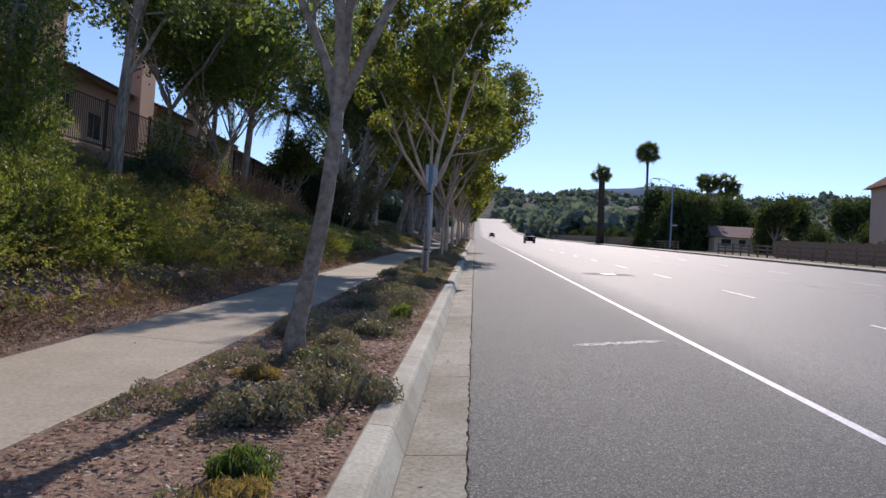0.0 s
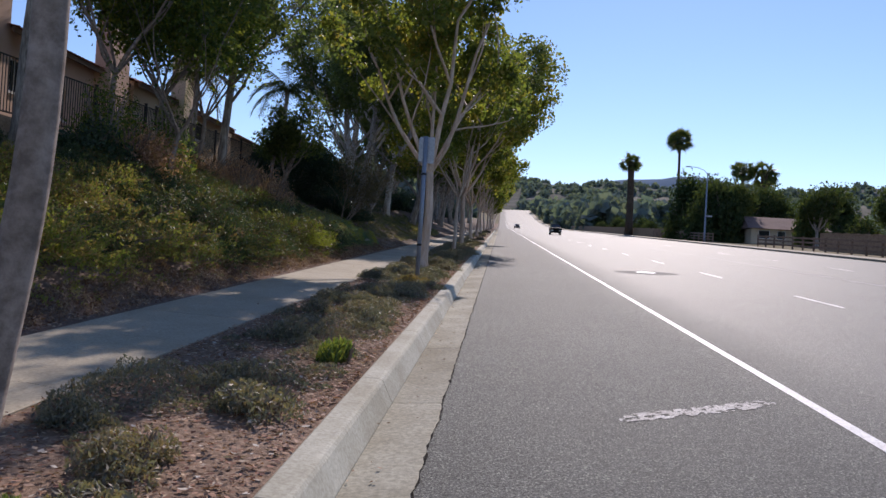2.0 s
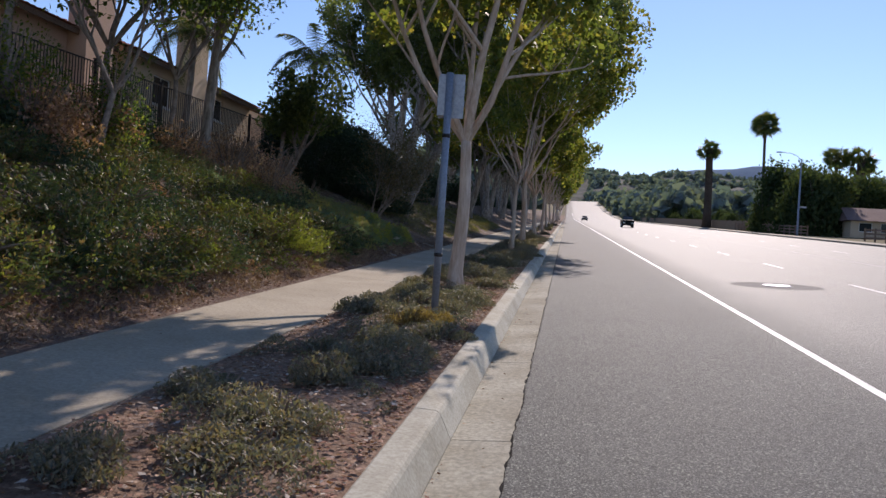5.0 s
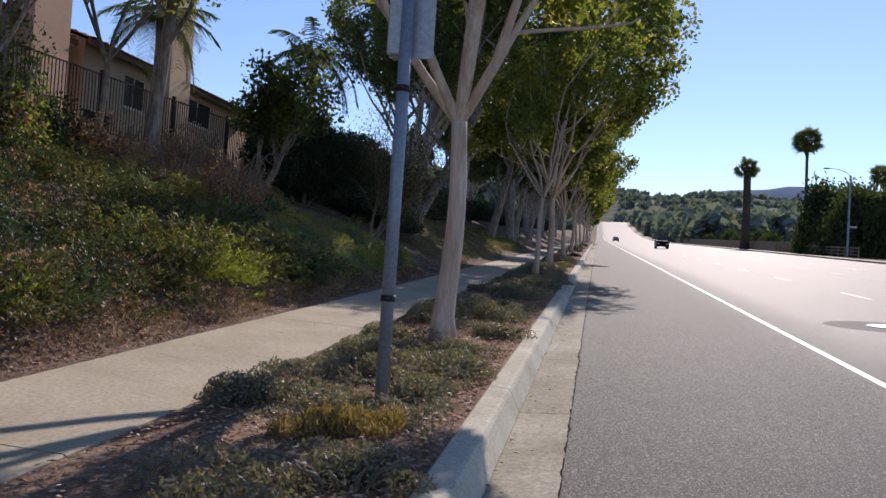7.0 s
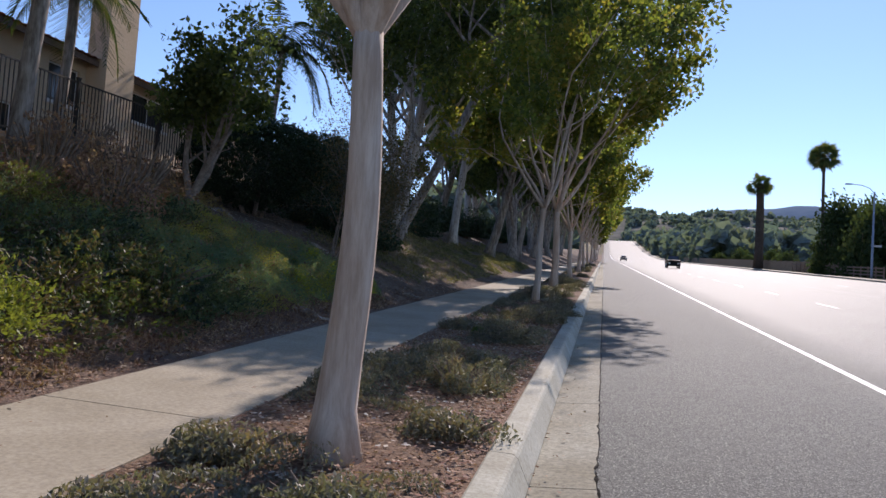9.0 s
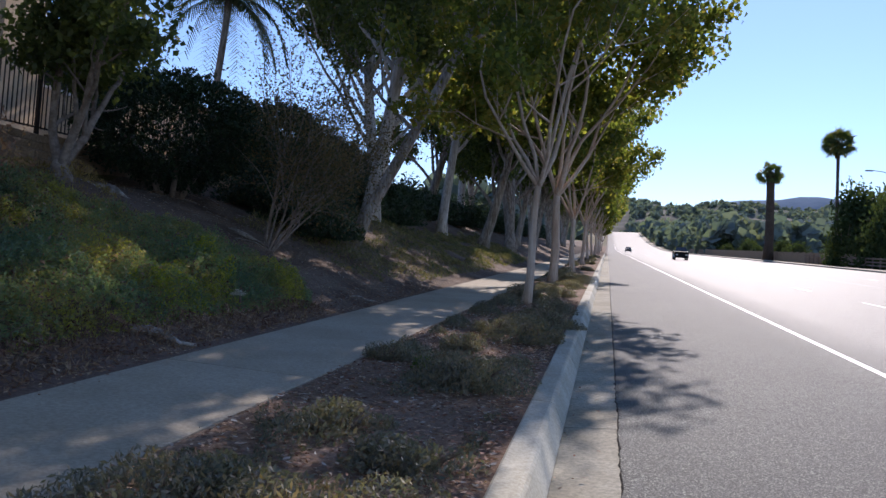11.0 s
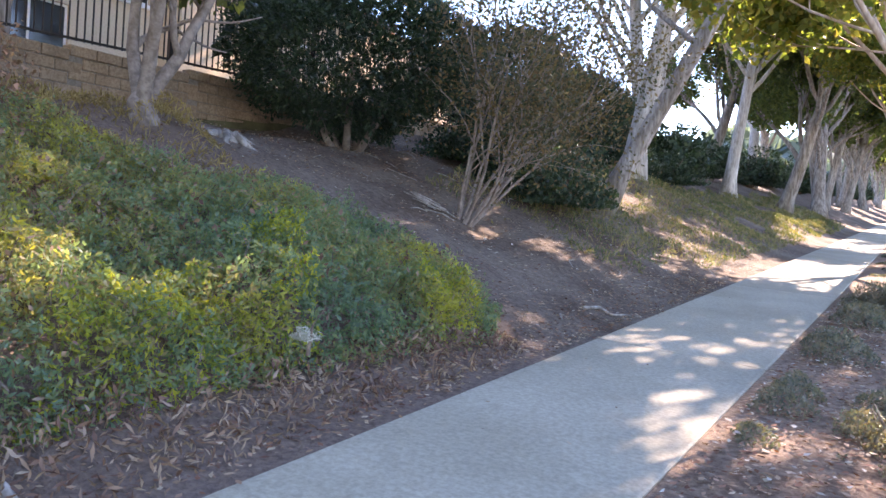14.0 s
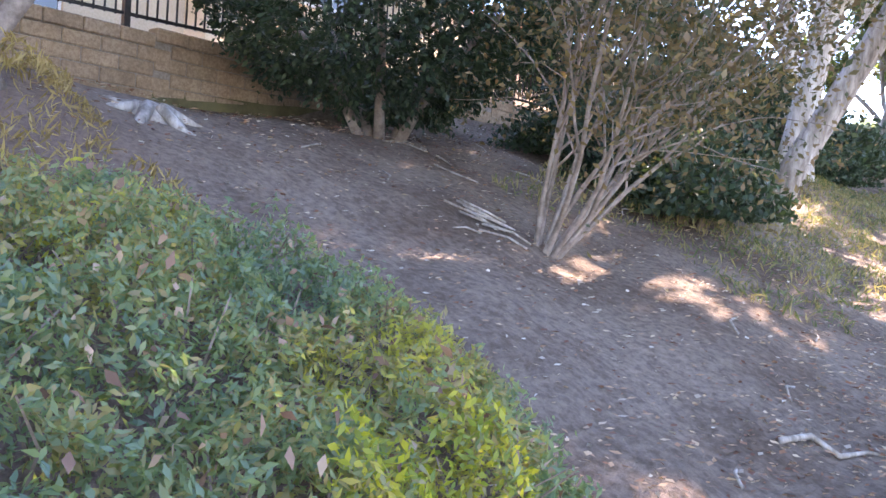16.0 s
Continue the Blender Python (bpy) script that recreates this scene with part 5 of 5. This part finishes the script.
def house(y0, y1, X, z0, z_eave, depth, holes, wallmat, label, chimneys=(), pitch=0.33):
    h = thing("house", Matrix.Identity(4), label, "house", "houses behind the fence")
    part("wall", wall_cells(X, y0, y1, z0, z_eave, holes), wallmat, h)
    part("wall", Acc().box(X - depth, X - depth + 0.2, y0, y1, z0, z_eave), wallmat, h)
    zr = z_eave + pitch * depth / 2
    for y in (y0, y1 - 0.2):
        a = Acc().box(X - depth + 0.2, X - 0.2, y, y + 0.2, z0, z_eave)
        a.add([(X - 0.02, y, z_eave), (X - depth, y, z_eave), (X - depth / 2, y, zr), (X - 0.02, y + 0.2, z_eave), (X - depth, y + 0.2, z_eave), (X - depth / 2, y + 0.2, zr)], [(0, 1, 2), (5, 4, 3), (0, 2, 5, 3), (1, 4, 5, 2)])
        part("wall", a, wallmat, h)
    part("roof", tile_roof(y0 - 0.4, y1 + 0.4, X + 0.55, z_eave - 0.12, X - depth / 2, pitch), TILE, h, "red-brown clay tile roof")
    part("eave", Acc().box(X + 0.40, X + 0.46, y0 - 0.38, y1 + 0.38, z_eave - 0.28, z_eave - 0.09), TRIM, h, "brown eave board")
    for ya, yb, za, zb in holes:
        w = part("window", Acc().box(X - 0.12, X - 0.08, ya, yb, za, za + 0.05).box(X - 0.12, X - 0.08, ya, yb, zb - 0.05, zb).box(X - 0.12, X - 0.08, ya, ya + 0.05, za + 0.05, zb - 0.05).box(X - 0.12, X - 0.08, yb - 0.05, yb, za + 0.05, zb - 0.05).box(X - 0.12, X - 0.08, (ya + yb) / 2 - 0.025, (ya + yb) / 2 + 0.025, za + 0.05, zb - 0.05), WHITE, h, "white window frame")
        part("pane", Acc().box(X - 0.108, X - 0.1, ya + 0.05, yb - 0.05, za + 0.05, zb - 0.05), GLASS, w, "dark window glass")
        part("sill", Acc().box(X - 0.02, X + 0.06, ya - 0.08, yb + 0.08, za - 0.1, za - 0.01), WHITE, w)
        # Brown panel added behind the pane, standing in for the room's darkness.
        part("dark_backing", Acc().box(X - 0.35, X - 0.3, ya - 0.2, yb + 0.2, za - 0.2, zb + 0.2), TRIM, w, "brown panel standing in for the dark room behind the glass")
    for cy0, cy1, cz in chimneys:
        c = part("chimney", Acc().box(X + 0.004, X + 0.75, cy0, cy1, z0, cz), wallmat, h)
        part("cap", Acc().box(X - 0.04, X + 0.83, cy0 - 0.08, cy1 + 0.08, cz, cz + 0.16), wallmat, c)
    return h


house(16, 30.6, -17.2, 4.2, 11.6, 9, [(27.2, 28.6, 9.4, 10.8), (27.2, 28.8, 6.6, 7.9)], STUCCO, "two-storey pink stucco house with clay tile roof")
house(30.8, 38.6, -17.4, 4.4, 9.25, 8, [(31.0, 31.8, 7.0, 8.2), (33.2, 34.6, 6.6, 7.8)], STUCCO, "pink stucco house wing with clay tile roof", [(36.6, 38.2, 11.5)])
house(39.4, 51.5, -17.0, 4.6, 9.35, 9, [(41.7, 43.1, 7.6, 8.8), (45.9, 48.2, 7.9, 8.95), (39.6, 41.2, 5.0, 7.1)], CREAM, "cream stucco house with tile roof and tall chimney", [(43.4, 44.9, 12.6)])
house(58, 70, -19.0, 5.0, 10.0, 10, [(60, 61.6, 7.6, 8.8), (65, 67, 7.6, 8.8)], CREAM, "cream stucco house with red tile roof beyond bushes")

# ---- across the road ----
def bungalow(x0, x1, y0, y1, zf, wall_h, label, wallmat, roofmat, windows=(), rise_h=1.9):
    h = thing("bungalow", Matrix.Identity(4), label, "house", "houses across the road")
    a = Acc()
    for X0, X1, Y0, Y1 in ((x0, x0 + 0.2, y0, y1), (x1 - 0.2, x1, y0, y1), (x0 + 0.2, x1 - 0.2, y1 - 0.2, y1)):
        a.box(X0, X1, Y0, Y1, zf, zf + wall_h)
    xs = sorted({x0 + 0.2, x1 - 0.2, *[v for w in windows for v in w[:2]]})
    zs = sorted({zf, zf + wall_h, *[v for w in windows for v in w[2:]]})
    part("wall", cells(xs, zs, windows, lambda u, v, d: (u, y0 + d, v), 0.2), wallmat, h)
    part("wall", a, wallmat, h)
    xm, zt = (x0 + x1) / 2, zf + wall_h
    ym = (y0 + y1) / 2
    r = Acc().add([(x0 - 0.6, y0 - 0.6, zt - 0.1), (x1 + 0.6, y0 - 0.6, zt - 0.1), (x1 + 0.6, y1 + 0.6, zt - 0.1), (x0 - 0.6, y1 + 0.6, zt - 0.1), (x0 + 0.2, ym, zt + rise_h), (x1 - 0.2, ym, zt + rise_h)], [(0, 1, 5, 4), (1, 2, 5), (2, 3, 4, 5), (3, 0, 4), (3, 2, 1, 0)])
    part("roof", r, roofmat, h)
    for xa, xb, za, zb in windows:
        w = part("window", Acc().box(xa, xb, y0 + 0.06, y0 + 0.1, za, za + 0.08).box(xa, xb, y0 + 0.06, y0 + 0.1, zb - 0.08, zb).box(xa, xa + 0.08, y0 + 0.06, y0 + 0.1, za + 0.08, zb - 0.08).box(xb - 0.08, xb, y0 + 0.06, y0 + 0.1, za + 0.08, zb - 0.08), WHITE, h, "white window frame")
        part("pane", Acc().box(xa + 0.08, xb - 0.08, y0 + 0.075, y0 + 0.085, za + 0.08, zb - 0.08), GLASS, w, "dark window glass")
    return h


bz = land(40, 118)
b1 = bungalow(36.2, 46.6, 117, 126, bz, 2.3, "low beige bungalow with a brown shingle roof", CREAM, SHINGLE, [(37.2, 38.8, bz + 0.8, bz + 2.0), (39.8, 41.0, bz + 0.8, bz + 2.0), (42.6, 44.4, bz + 0.6, bz + 2.1)])
gb = Acc().add([(41.6, 114.2, bz + 2.4), (45.6, 114.2, bz + 2.4), (43.6, 114.2, bz + 3.5), (41.6, 119, bz + 2.4), (45.6, 119, bz + 2.4), (43.6, 119, bz + 3.5)], [(0, 2, 5, 3), (1, 4, 5, 2)])
part("porch_roof", gb, SHINGLE, b1)
part("porch_gable", Acc().add([(41.8, 114.4, bz + 2.4), (45.4, 114.4, bz + 2.4), (43.6, 114.4, bz + 3.4)], [(0, 1, 2)]), WHITE, b1, "pale gable boards")
for x in (41.9, 45.2):
    part("porch_post", Acc().box(x, x + 0.15, 114.4, 114.55, bz, bz + 2.4), WHITE, b1)
tz = land(40, 70)
bungalow(40.4, 50, 70, 80, tz, 8.2, "tall pink stucco house at the road's far side", STUCCO, TILE, [(41.6, 42.8, tz + 5.2, tz + 6.6), (45, 46.4, tz + 5.2, tz + 6.6)], 1.4)
garden = Acc()
for y in steps(46, 84, 19)[:-1]:
    z = land(32.5, y)
    garden.box(32.4, 32.6, y, y + 2.0, z - 0.3, z + 1.75).box(32.36, 32.64, y, y + 2.0, z + 1.75, z + 1.83)
setting("wall_far_garden", garden, BLOCK, "low tan block garden wall across the road")
far_wall = Acc()
for y in steps(128, 320, 48)[:-1]:
    z = land(29.5, y)
    far_wall.box(29.4, 29.6, y, y + 4.0, z - 0.3, z + 1.7)
setting("wall_far_road", far_wall, BLOCK, "long tan wall along the far side of the road")


def rail_fence(y0, y1, x=29.0):
    f = thing("rail_fence", Matrix.Translation((0, 0, 0)), "weathered brown three-rail wooden fence beside the pavement", "fence", "rail fences")
    n = round((y1 - y0) / 2.5)
    for i in range(n + 1):
        y = y0 + (y1 - y0) * i / n
        z = land(x, y)
        part("post", Acc().box(x - 0.07, x + 0.07, y - 0.07, y + 0.07, z - 0.1, z + 1.3), WOOD, f)
        if i < n:
            yb = y0 + (y1 - y0) * (i + 1) / n
            for h in (0.3, 0.68, 1.06):
                za, zb = land(x, y) + h, land(x, yb) + h
                part("rail", Acc().loft([[(x - 0.12, yy, zz), (x - 0.075, yy, zz), (x - 0.075, yy, zz + 0.16), (x - 0.12, yy, zz + 0.16)] for yy, zz in ((y, za), (yb - 0.02, zb))], True), WOOD, f)


rail_fence(44, 92)
rail_fence(110, 150)

lamp = thing("street_lamp", Matrix.Translation((28.2, 111.3, land(28.2, 111.3))), "tall grey steel street lamp with a curved arm", "street lamp")
part("pole", Acc().tube([(0, 0, -0.1), (0, 0, 0.4), (0, 0, 9.4)], [0.16, 0.13, 0.08], 12), STEEL, lamp, "", True)
arm = [(0, 0, 9.2), (-0.5, 0, 9.75), (-1.3, 0, 10.05), (-2.3, 0, 10.15)]
part("arm", Acc().tube(arm, 0.04, 8), STEEL, lamp, "", True)
part("head", bevelled(0.75, 0.3, 0.14, 0.05), STEEL, lamp, "flat lamp head", at=Matrix.Translation((-2.6, 0, 10.06)))
part("street_sign", bevelled(0.8, 0.02, 0.22, 0.004), SIGNBACK, lamp, "small plate on the pole", at=Matrix.Translation((0.5, 0, 3.4)))

# trees across the road
far_tree = dict(bark=BARK2, leafmat=LEAF_FAR, group="trees across the road")
ft1 = tree("broad_tree", on(34.5, 123), (0, 0, 0), 2.0, 0.3, 6, 101, "large dense dark green tree across the road", count=8000, size=0.5, limb_len=3.6, tilt=0.8, cluster=0.9, **far_tree)
ft2 = tree("broad_tree", on(40.5, 105), (0, 0, 0), 2.2, 0.25, 6, 102, "dark rounded garden tree across the road", count=5500, size=0.38, limb_len=2.5, tilt=0.7, cluster=0.6, **far_tree)
fb = shrub("far_bush", on(31, 128), 3.2, 3.2, 5.5, 3200, 0.5, LEAF_FAR, 103, "large green bush across the road", "bush", "bushes across the road", stems=8, lumps=22)
for i, (x, y, s) in enumerate([(33.5, 134, 1.15), (45, 136, 1.0), (52, 130, 1.0), (58, 120, 1.0), (64, 115, 0.9)]):
    copy_thing(ft1, pose(*on(x, y), 0, 0, i * 67) @ Matrix.Scale(s, 4))
for i, (x, y, s, k) in enumerate([(30.6, 122.5, 0.9, 1.5), (33.6, 121.5, 1.0, 1.75), (36.2, 131, 1.0, 1.75), (29.6, 133, 0.8, 1.3), (41, 134, 1.2, 1.5), (47, 131, 1.2, 1.2), (54, 126, 1.3, 1.1), (40.3, 107, 0.75, 1.35), (44.4, 101, 0.8, 0.85), (48.5, 96, 0.9, 0.9), (53, 92, 1.0, 0.9), (60, 98, 1.2, 1.1), (41.5, 74.5, 0.35, 0.7)]):
    copy_thing(fb, pose(*on(x, y), 0, 0, i * 41) @ Matrix.Diagonal((s, s, k, 1)))
for i, (x, y, s) in enumerate([(48, 92, 0.7), (55, 88, 0.8), (62, 95, 1.1)]):
    copy_thing(ft2, pose(*on(x, y), 0, 0, i * 97) @ Matrix.Scale(s, 4))
for i, (x, y, s) in enumerate([(33.5, 140, 0.6), (31.5, 146, 0.55), (33, 154, 0.5), (31.5, 165, 0.7), (33, 180, 0.6), (35, 194, 0.9), (32, 205, 0.6), (33, 222, 0.9), (36, 236, 1.0), (32.5, 250, 0.7), (34, 268, 1.0), (33, 286, 0.9), (38, 300, 1.3), (36, 320, 1.0), (33.8, 76, 0.32), (35, 66, 0.45), (34.2, 58, 0.4)]):
    copy_thing(fb, pose(*on(x, y), 0, 0, i * 53) @ Matrix.Scale(s, 4))

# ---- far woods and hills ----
def ridge(name, dist, az0, az1, el, foot, material, label, seed, thick=160):
    """A hill's heightfield seen along bearings az0..az1, its crest el(az) degrees up."""
    secs = []
    for i, s in enumerate(steps(0, 1, 14)):
        row = []
        for az in steps(az0, az1, 70):
            d = dist + thick * (s - 1) * 2
            top = math.tan(radians(el(az) + 0.10 * noise.noise(Vector((az * 1.6, seed, 0))))) * dist + 1.5
            z = foot + (top - foot) * math.sin(s * math.pi / 2) + 3 * noise.noise(Vector((az * 0.9, s * 5, seed)))
            row.append((d * math.sin(radians(az)), d * math.cos(radians(az)), z if i else foot - 30))
        secs.append(row)
    return setting(name, Acc().loft(secs), material, label, True)


# Hill base colours are tinted bluish, painting distance haze over scrub and grass.
HILL = surface("hazed_hill_scrub", (0.08, 0.10, 0.095), (0.15, 0.155, 0.135), 1.0, 0.05, 0.06, 0.012, (0.55, 0.65, 0.6), 0.9, 0.2, 1.0)
HILLTAN = surface("hazed_hill_grass", (0.12, 0.125, 0.11), (0.22, 0.205, 0.17), 1.0, 0.05, 0.05, 0.012, (0.45, 0.5, 0.45), 0.9, 0.2, 1.0)
# The mountain's haze is painted in as its blue base colour.
MOUNT = surface("hazed_mountain", (0.16, 0.21, 0.27), (0.20, 0.25, 0.31), 1.0, 0.0, 0.01, 0.003, (0.8, 0.85, 0.9), 0.5, 0.1, 1.0)
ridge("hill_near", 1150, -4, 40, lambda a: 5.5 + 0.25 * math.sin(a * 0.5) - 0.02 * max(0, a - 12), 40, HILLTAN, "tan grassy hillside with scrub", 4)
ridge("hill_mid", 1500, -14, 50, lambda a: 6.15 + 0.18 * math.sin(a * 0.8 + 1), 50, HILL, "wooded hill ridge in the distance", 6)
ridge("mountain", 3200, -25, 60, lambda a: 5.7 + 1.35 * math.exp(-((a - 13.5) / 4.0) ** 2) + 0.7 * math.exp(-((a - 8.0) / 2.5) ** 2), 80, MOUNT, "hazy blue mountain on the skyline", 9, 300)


def far_woods(n, pick, size, seed, label):
    """Clumps of leaves for woods too far to count."""
    rng = np.random.default_rng(seed)
    P, S = [], []
    for i in range(n):
        x, y, z, r = pick(rng)
        k = 60
        d = rng.normal(size=(k, 3))
        d /= np.linalg.norm(d, axis=1)[:, None]
        P.append(np.array([x, y, z + r * 0.9]) + d * np.array([r * 0.75, r * 0.75, r]) * rng.uniform(0.55, 1.0, (k, 1)))
        S.append(np.full(k, r * size * 1.35))
    P, S = np.concatenate(P), np.concatenate(S)
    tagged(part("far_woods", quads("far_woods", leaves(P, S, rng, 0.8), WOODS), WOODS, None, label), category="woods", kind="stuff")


# Pale bluish leaf colours paint aerial haze onto the far woods.
WOODS = leaf_mat("hazed_woods_leaf", [(0.135, 0.175, 0.185), (0.16, 0.20, 0.20), (0.20, 0.225, 0.205)], 0.25, 0.95, patch=0.03, spec=0.0)
def valley(r):
    y = r.uniform(260, 900)
    x = 30 + abs(r.normal()) * y * 0.16
    return x, y, land(x, y) - 1, r.uniform(3, 8)


def crest(r):
    a = r.uniform(-4, 38)
    d = r.choice([1500, 1440, 1380]) + r.uniform(-60, 0)
    s = 1 - (1500 - d) / 320
    z = 50 + (math.tan(radians(6.15 + 0.18 * math.sin(a * 0.8 + 1))) * 1500 - 50) * math.sin(max(0, s) * math.pi / 2)
    return d * math.sin(radians(a)), d * math.cos(radians(a)), z - 5, r.uniform(4, 9)


def leftwood(r):
    y = r.uniform(180, 800)
    x = -14 - abs(r.normal()) * 40
    return x, y, land(x, y) - 1, r.uniform(4, 8)


def slope_wood(r):
    a = r.uniform(-4, 36)
    s = r.uniform(0.05, 0.97) if r.uniform() < 0.75 else r.uniform(0.9, 1.0)
    d = 1150 - 320 * (1 - s)
    top = math.tan(radians(5.5 + 0.25 * math.sin(a * 0.5) - 0.02 * max(0, a - 12))) * 1150
    z = 40 + (top - 40) * math.sin(s * math.pi / 2)
    if noise.noise(Vector((a * 0.5, s * 3, 1.5))) < -0.28:
        d, z = 1100, 20
    return d * math.sin(radians(a)), d * math.cos(radians(a)), z - 3, r.uniform(4, 8)


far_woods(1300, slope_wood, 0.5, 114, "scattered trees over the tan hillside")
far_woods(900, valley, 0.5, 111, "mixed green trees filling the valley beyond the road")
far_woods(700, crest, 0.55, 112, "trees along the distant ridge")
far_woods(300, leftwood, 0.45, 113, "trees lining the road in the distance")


# ---- cars ----
CARPAINT, _cn, _cb = mat("dark_car_paint", (0.02, 0.021, 0.024), 0.25, 0.5)
CARLIGHT, _cn, _cb = mat("pale_car_paint", (0.5, 0.5, 0.5), 0.3, 0.5)
RUBBER = surface("tyre_rubber", (0.015, 0.015, 0.015), (0.03, 0.03, 0.03), 0.9, 0.2)
LENS, _cn, _cb = mat("headlight_glass", (0.75, 0.75, 0.75), 0.1, 0.6)


def car(x, y, paint, label, tall=1.0, turn=0.0):
    z = land(x, y)
    c = thing("car", Matrix.Translation((x, y, z)) @ pose(0, 0, 0, math.degrees(math.atan(GRADE)), 0, turn), label, "car")
    W = 0.92
    prof = [(-2.3, 0.35), (-2.32, 0.75), (-2.2, 0.98), (-1.2, 1.08), (1.9, 1.1), (2.25, 1.0), (2.3, 0.4)]
    body = Acc().loft([[(sx * w, py, pz * (tall if pz > 0.5 else 1)) for py, pz in prof] for sx, w in ((-1, W * 0.96), (-1, W), (1, W), (1, W * 0.96))])
    body.add([(W * 0.96 * s, py, pz * (tall if pz > 0.5 else 1)) for s in (-1, 1) for py, pz in prof], [tuple(range(6, -1, -1)), tuple(range(7, 14)), (0, 6, 13, 7)])
    part("body", body, paint, c, "", True)
    g = [(-1.15, 1.05), (-0.45, 1.55), (1.6, 1.58), (2.1, 1.08)]
    cab = Acc().loft([[(sx * (W * 0.9 if pz < 1.2 else W * 0.74), py, pz * tall) for py, pz in g] for sx in (-1, 1)])
    cab.add([(s * (W * 0.9 if pz < 1.2 else W * 0.74), py, pz * tall) for s in (-1, 1) for py, pz in g], [(3, 2, 1, 0), (4, 5, 6, 7)])
    part("cabin_glass", cab, GLASS, c, "dark car windows")
    part("roof", Acc().box(-W * 0.72, W * 0.72, -0.4, 1.6, 1.56 * tall, 1.6 * tall), paint, c)
    for sx in (-1, 1):
        part("headlight", bevelled(0.34, 0.08, 0.16, 0.02), LENS, c, "pale headlight", at=Matrix.Translation((sx * 0.65, -2.3, 0.68)))
        for py in (-1.45, 1.4):
            w = part("wheel", Acc().tube([(sx * 0.74, py, 0.33), (sx * 0.93, py, 0.33)], 0.33, 18), RUBBER, c, "", True)
            part("rim", Acc().tube([(sx * 0.93, py, 0.33), (sx * 0.94, py, 0.33)], 0.2, 14), STEEL, w)
    part("bumper", bevelled(1.8, 0.14, 0.22, 0.04), RUBBER, c, at=Matrix.Translation((0, -2.34, 0.34)))
    part("grille", bevelled(0.9, 0.04, 0.2, 0.01), RUBBER, c, at=Matrix.Translation((0, -2.32, 0.66)))
    return c


car(10.0, 139, CARPAINT, "dark sport utility car on the sunlit road", 1.15)
car(6.0, 262, CARLIGHT, "pale car far along the sunlit road")
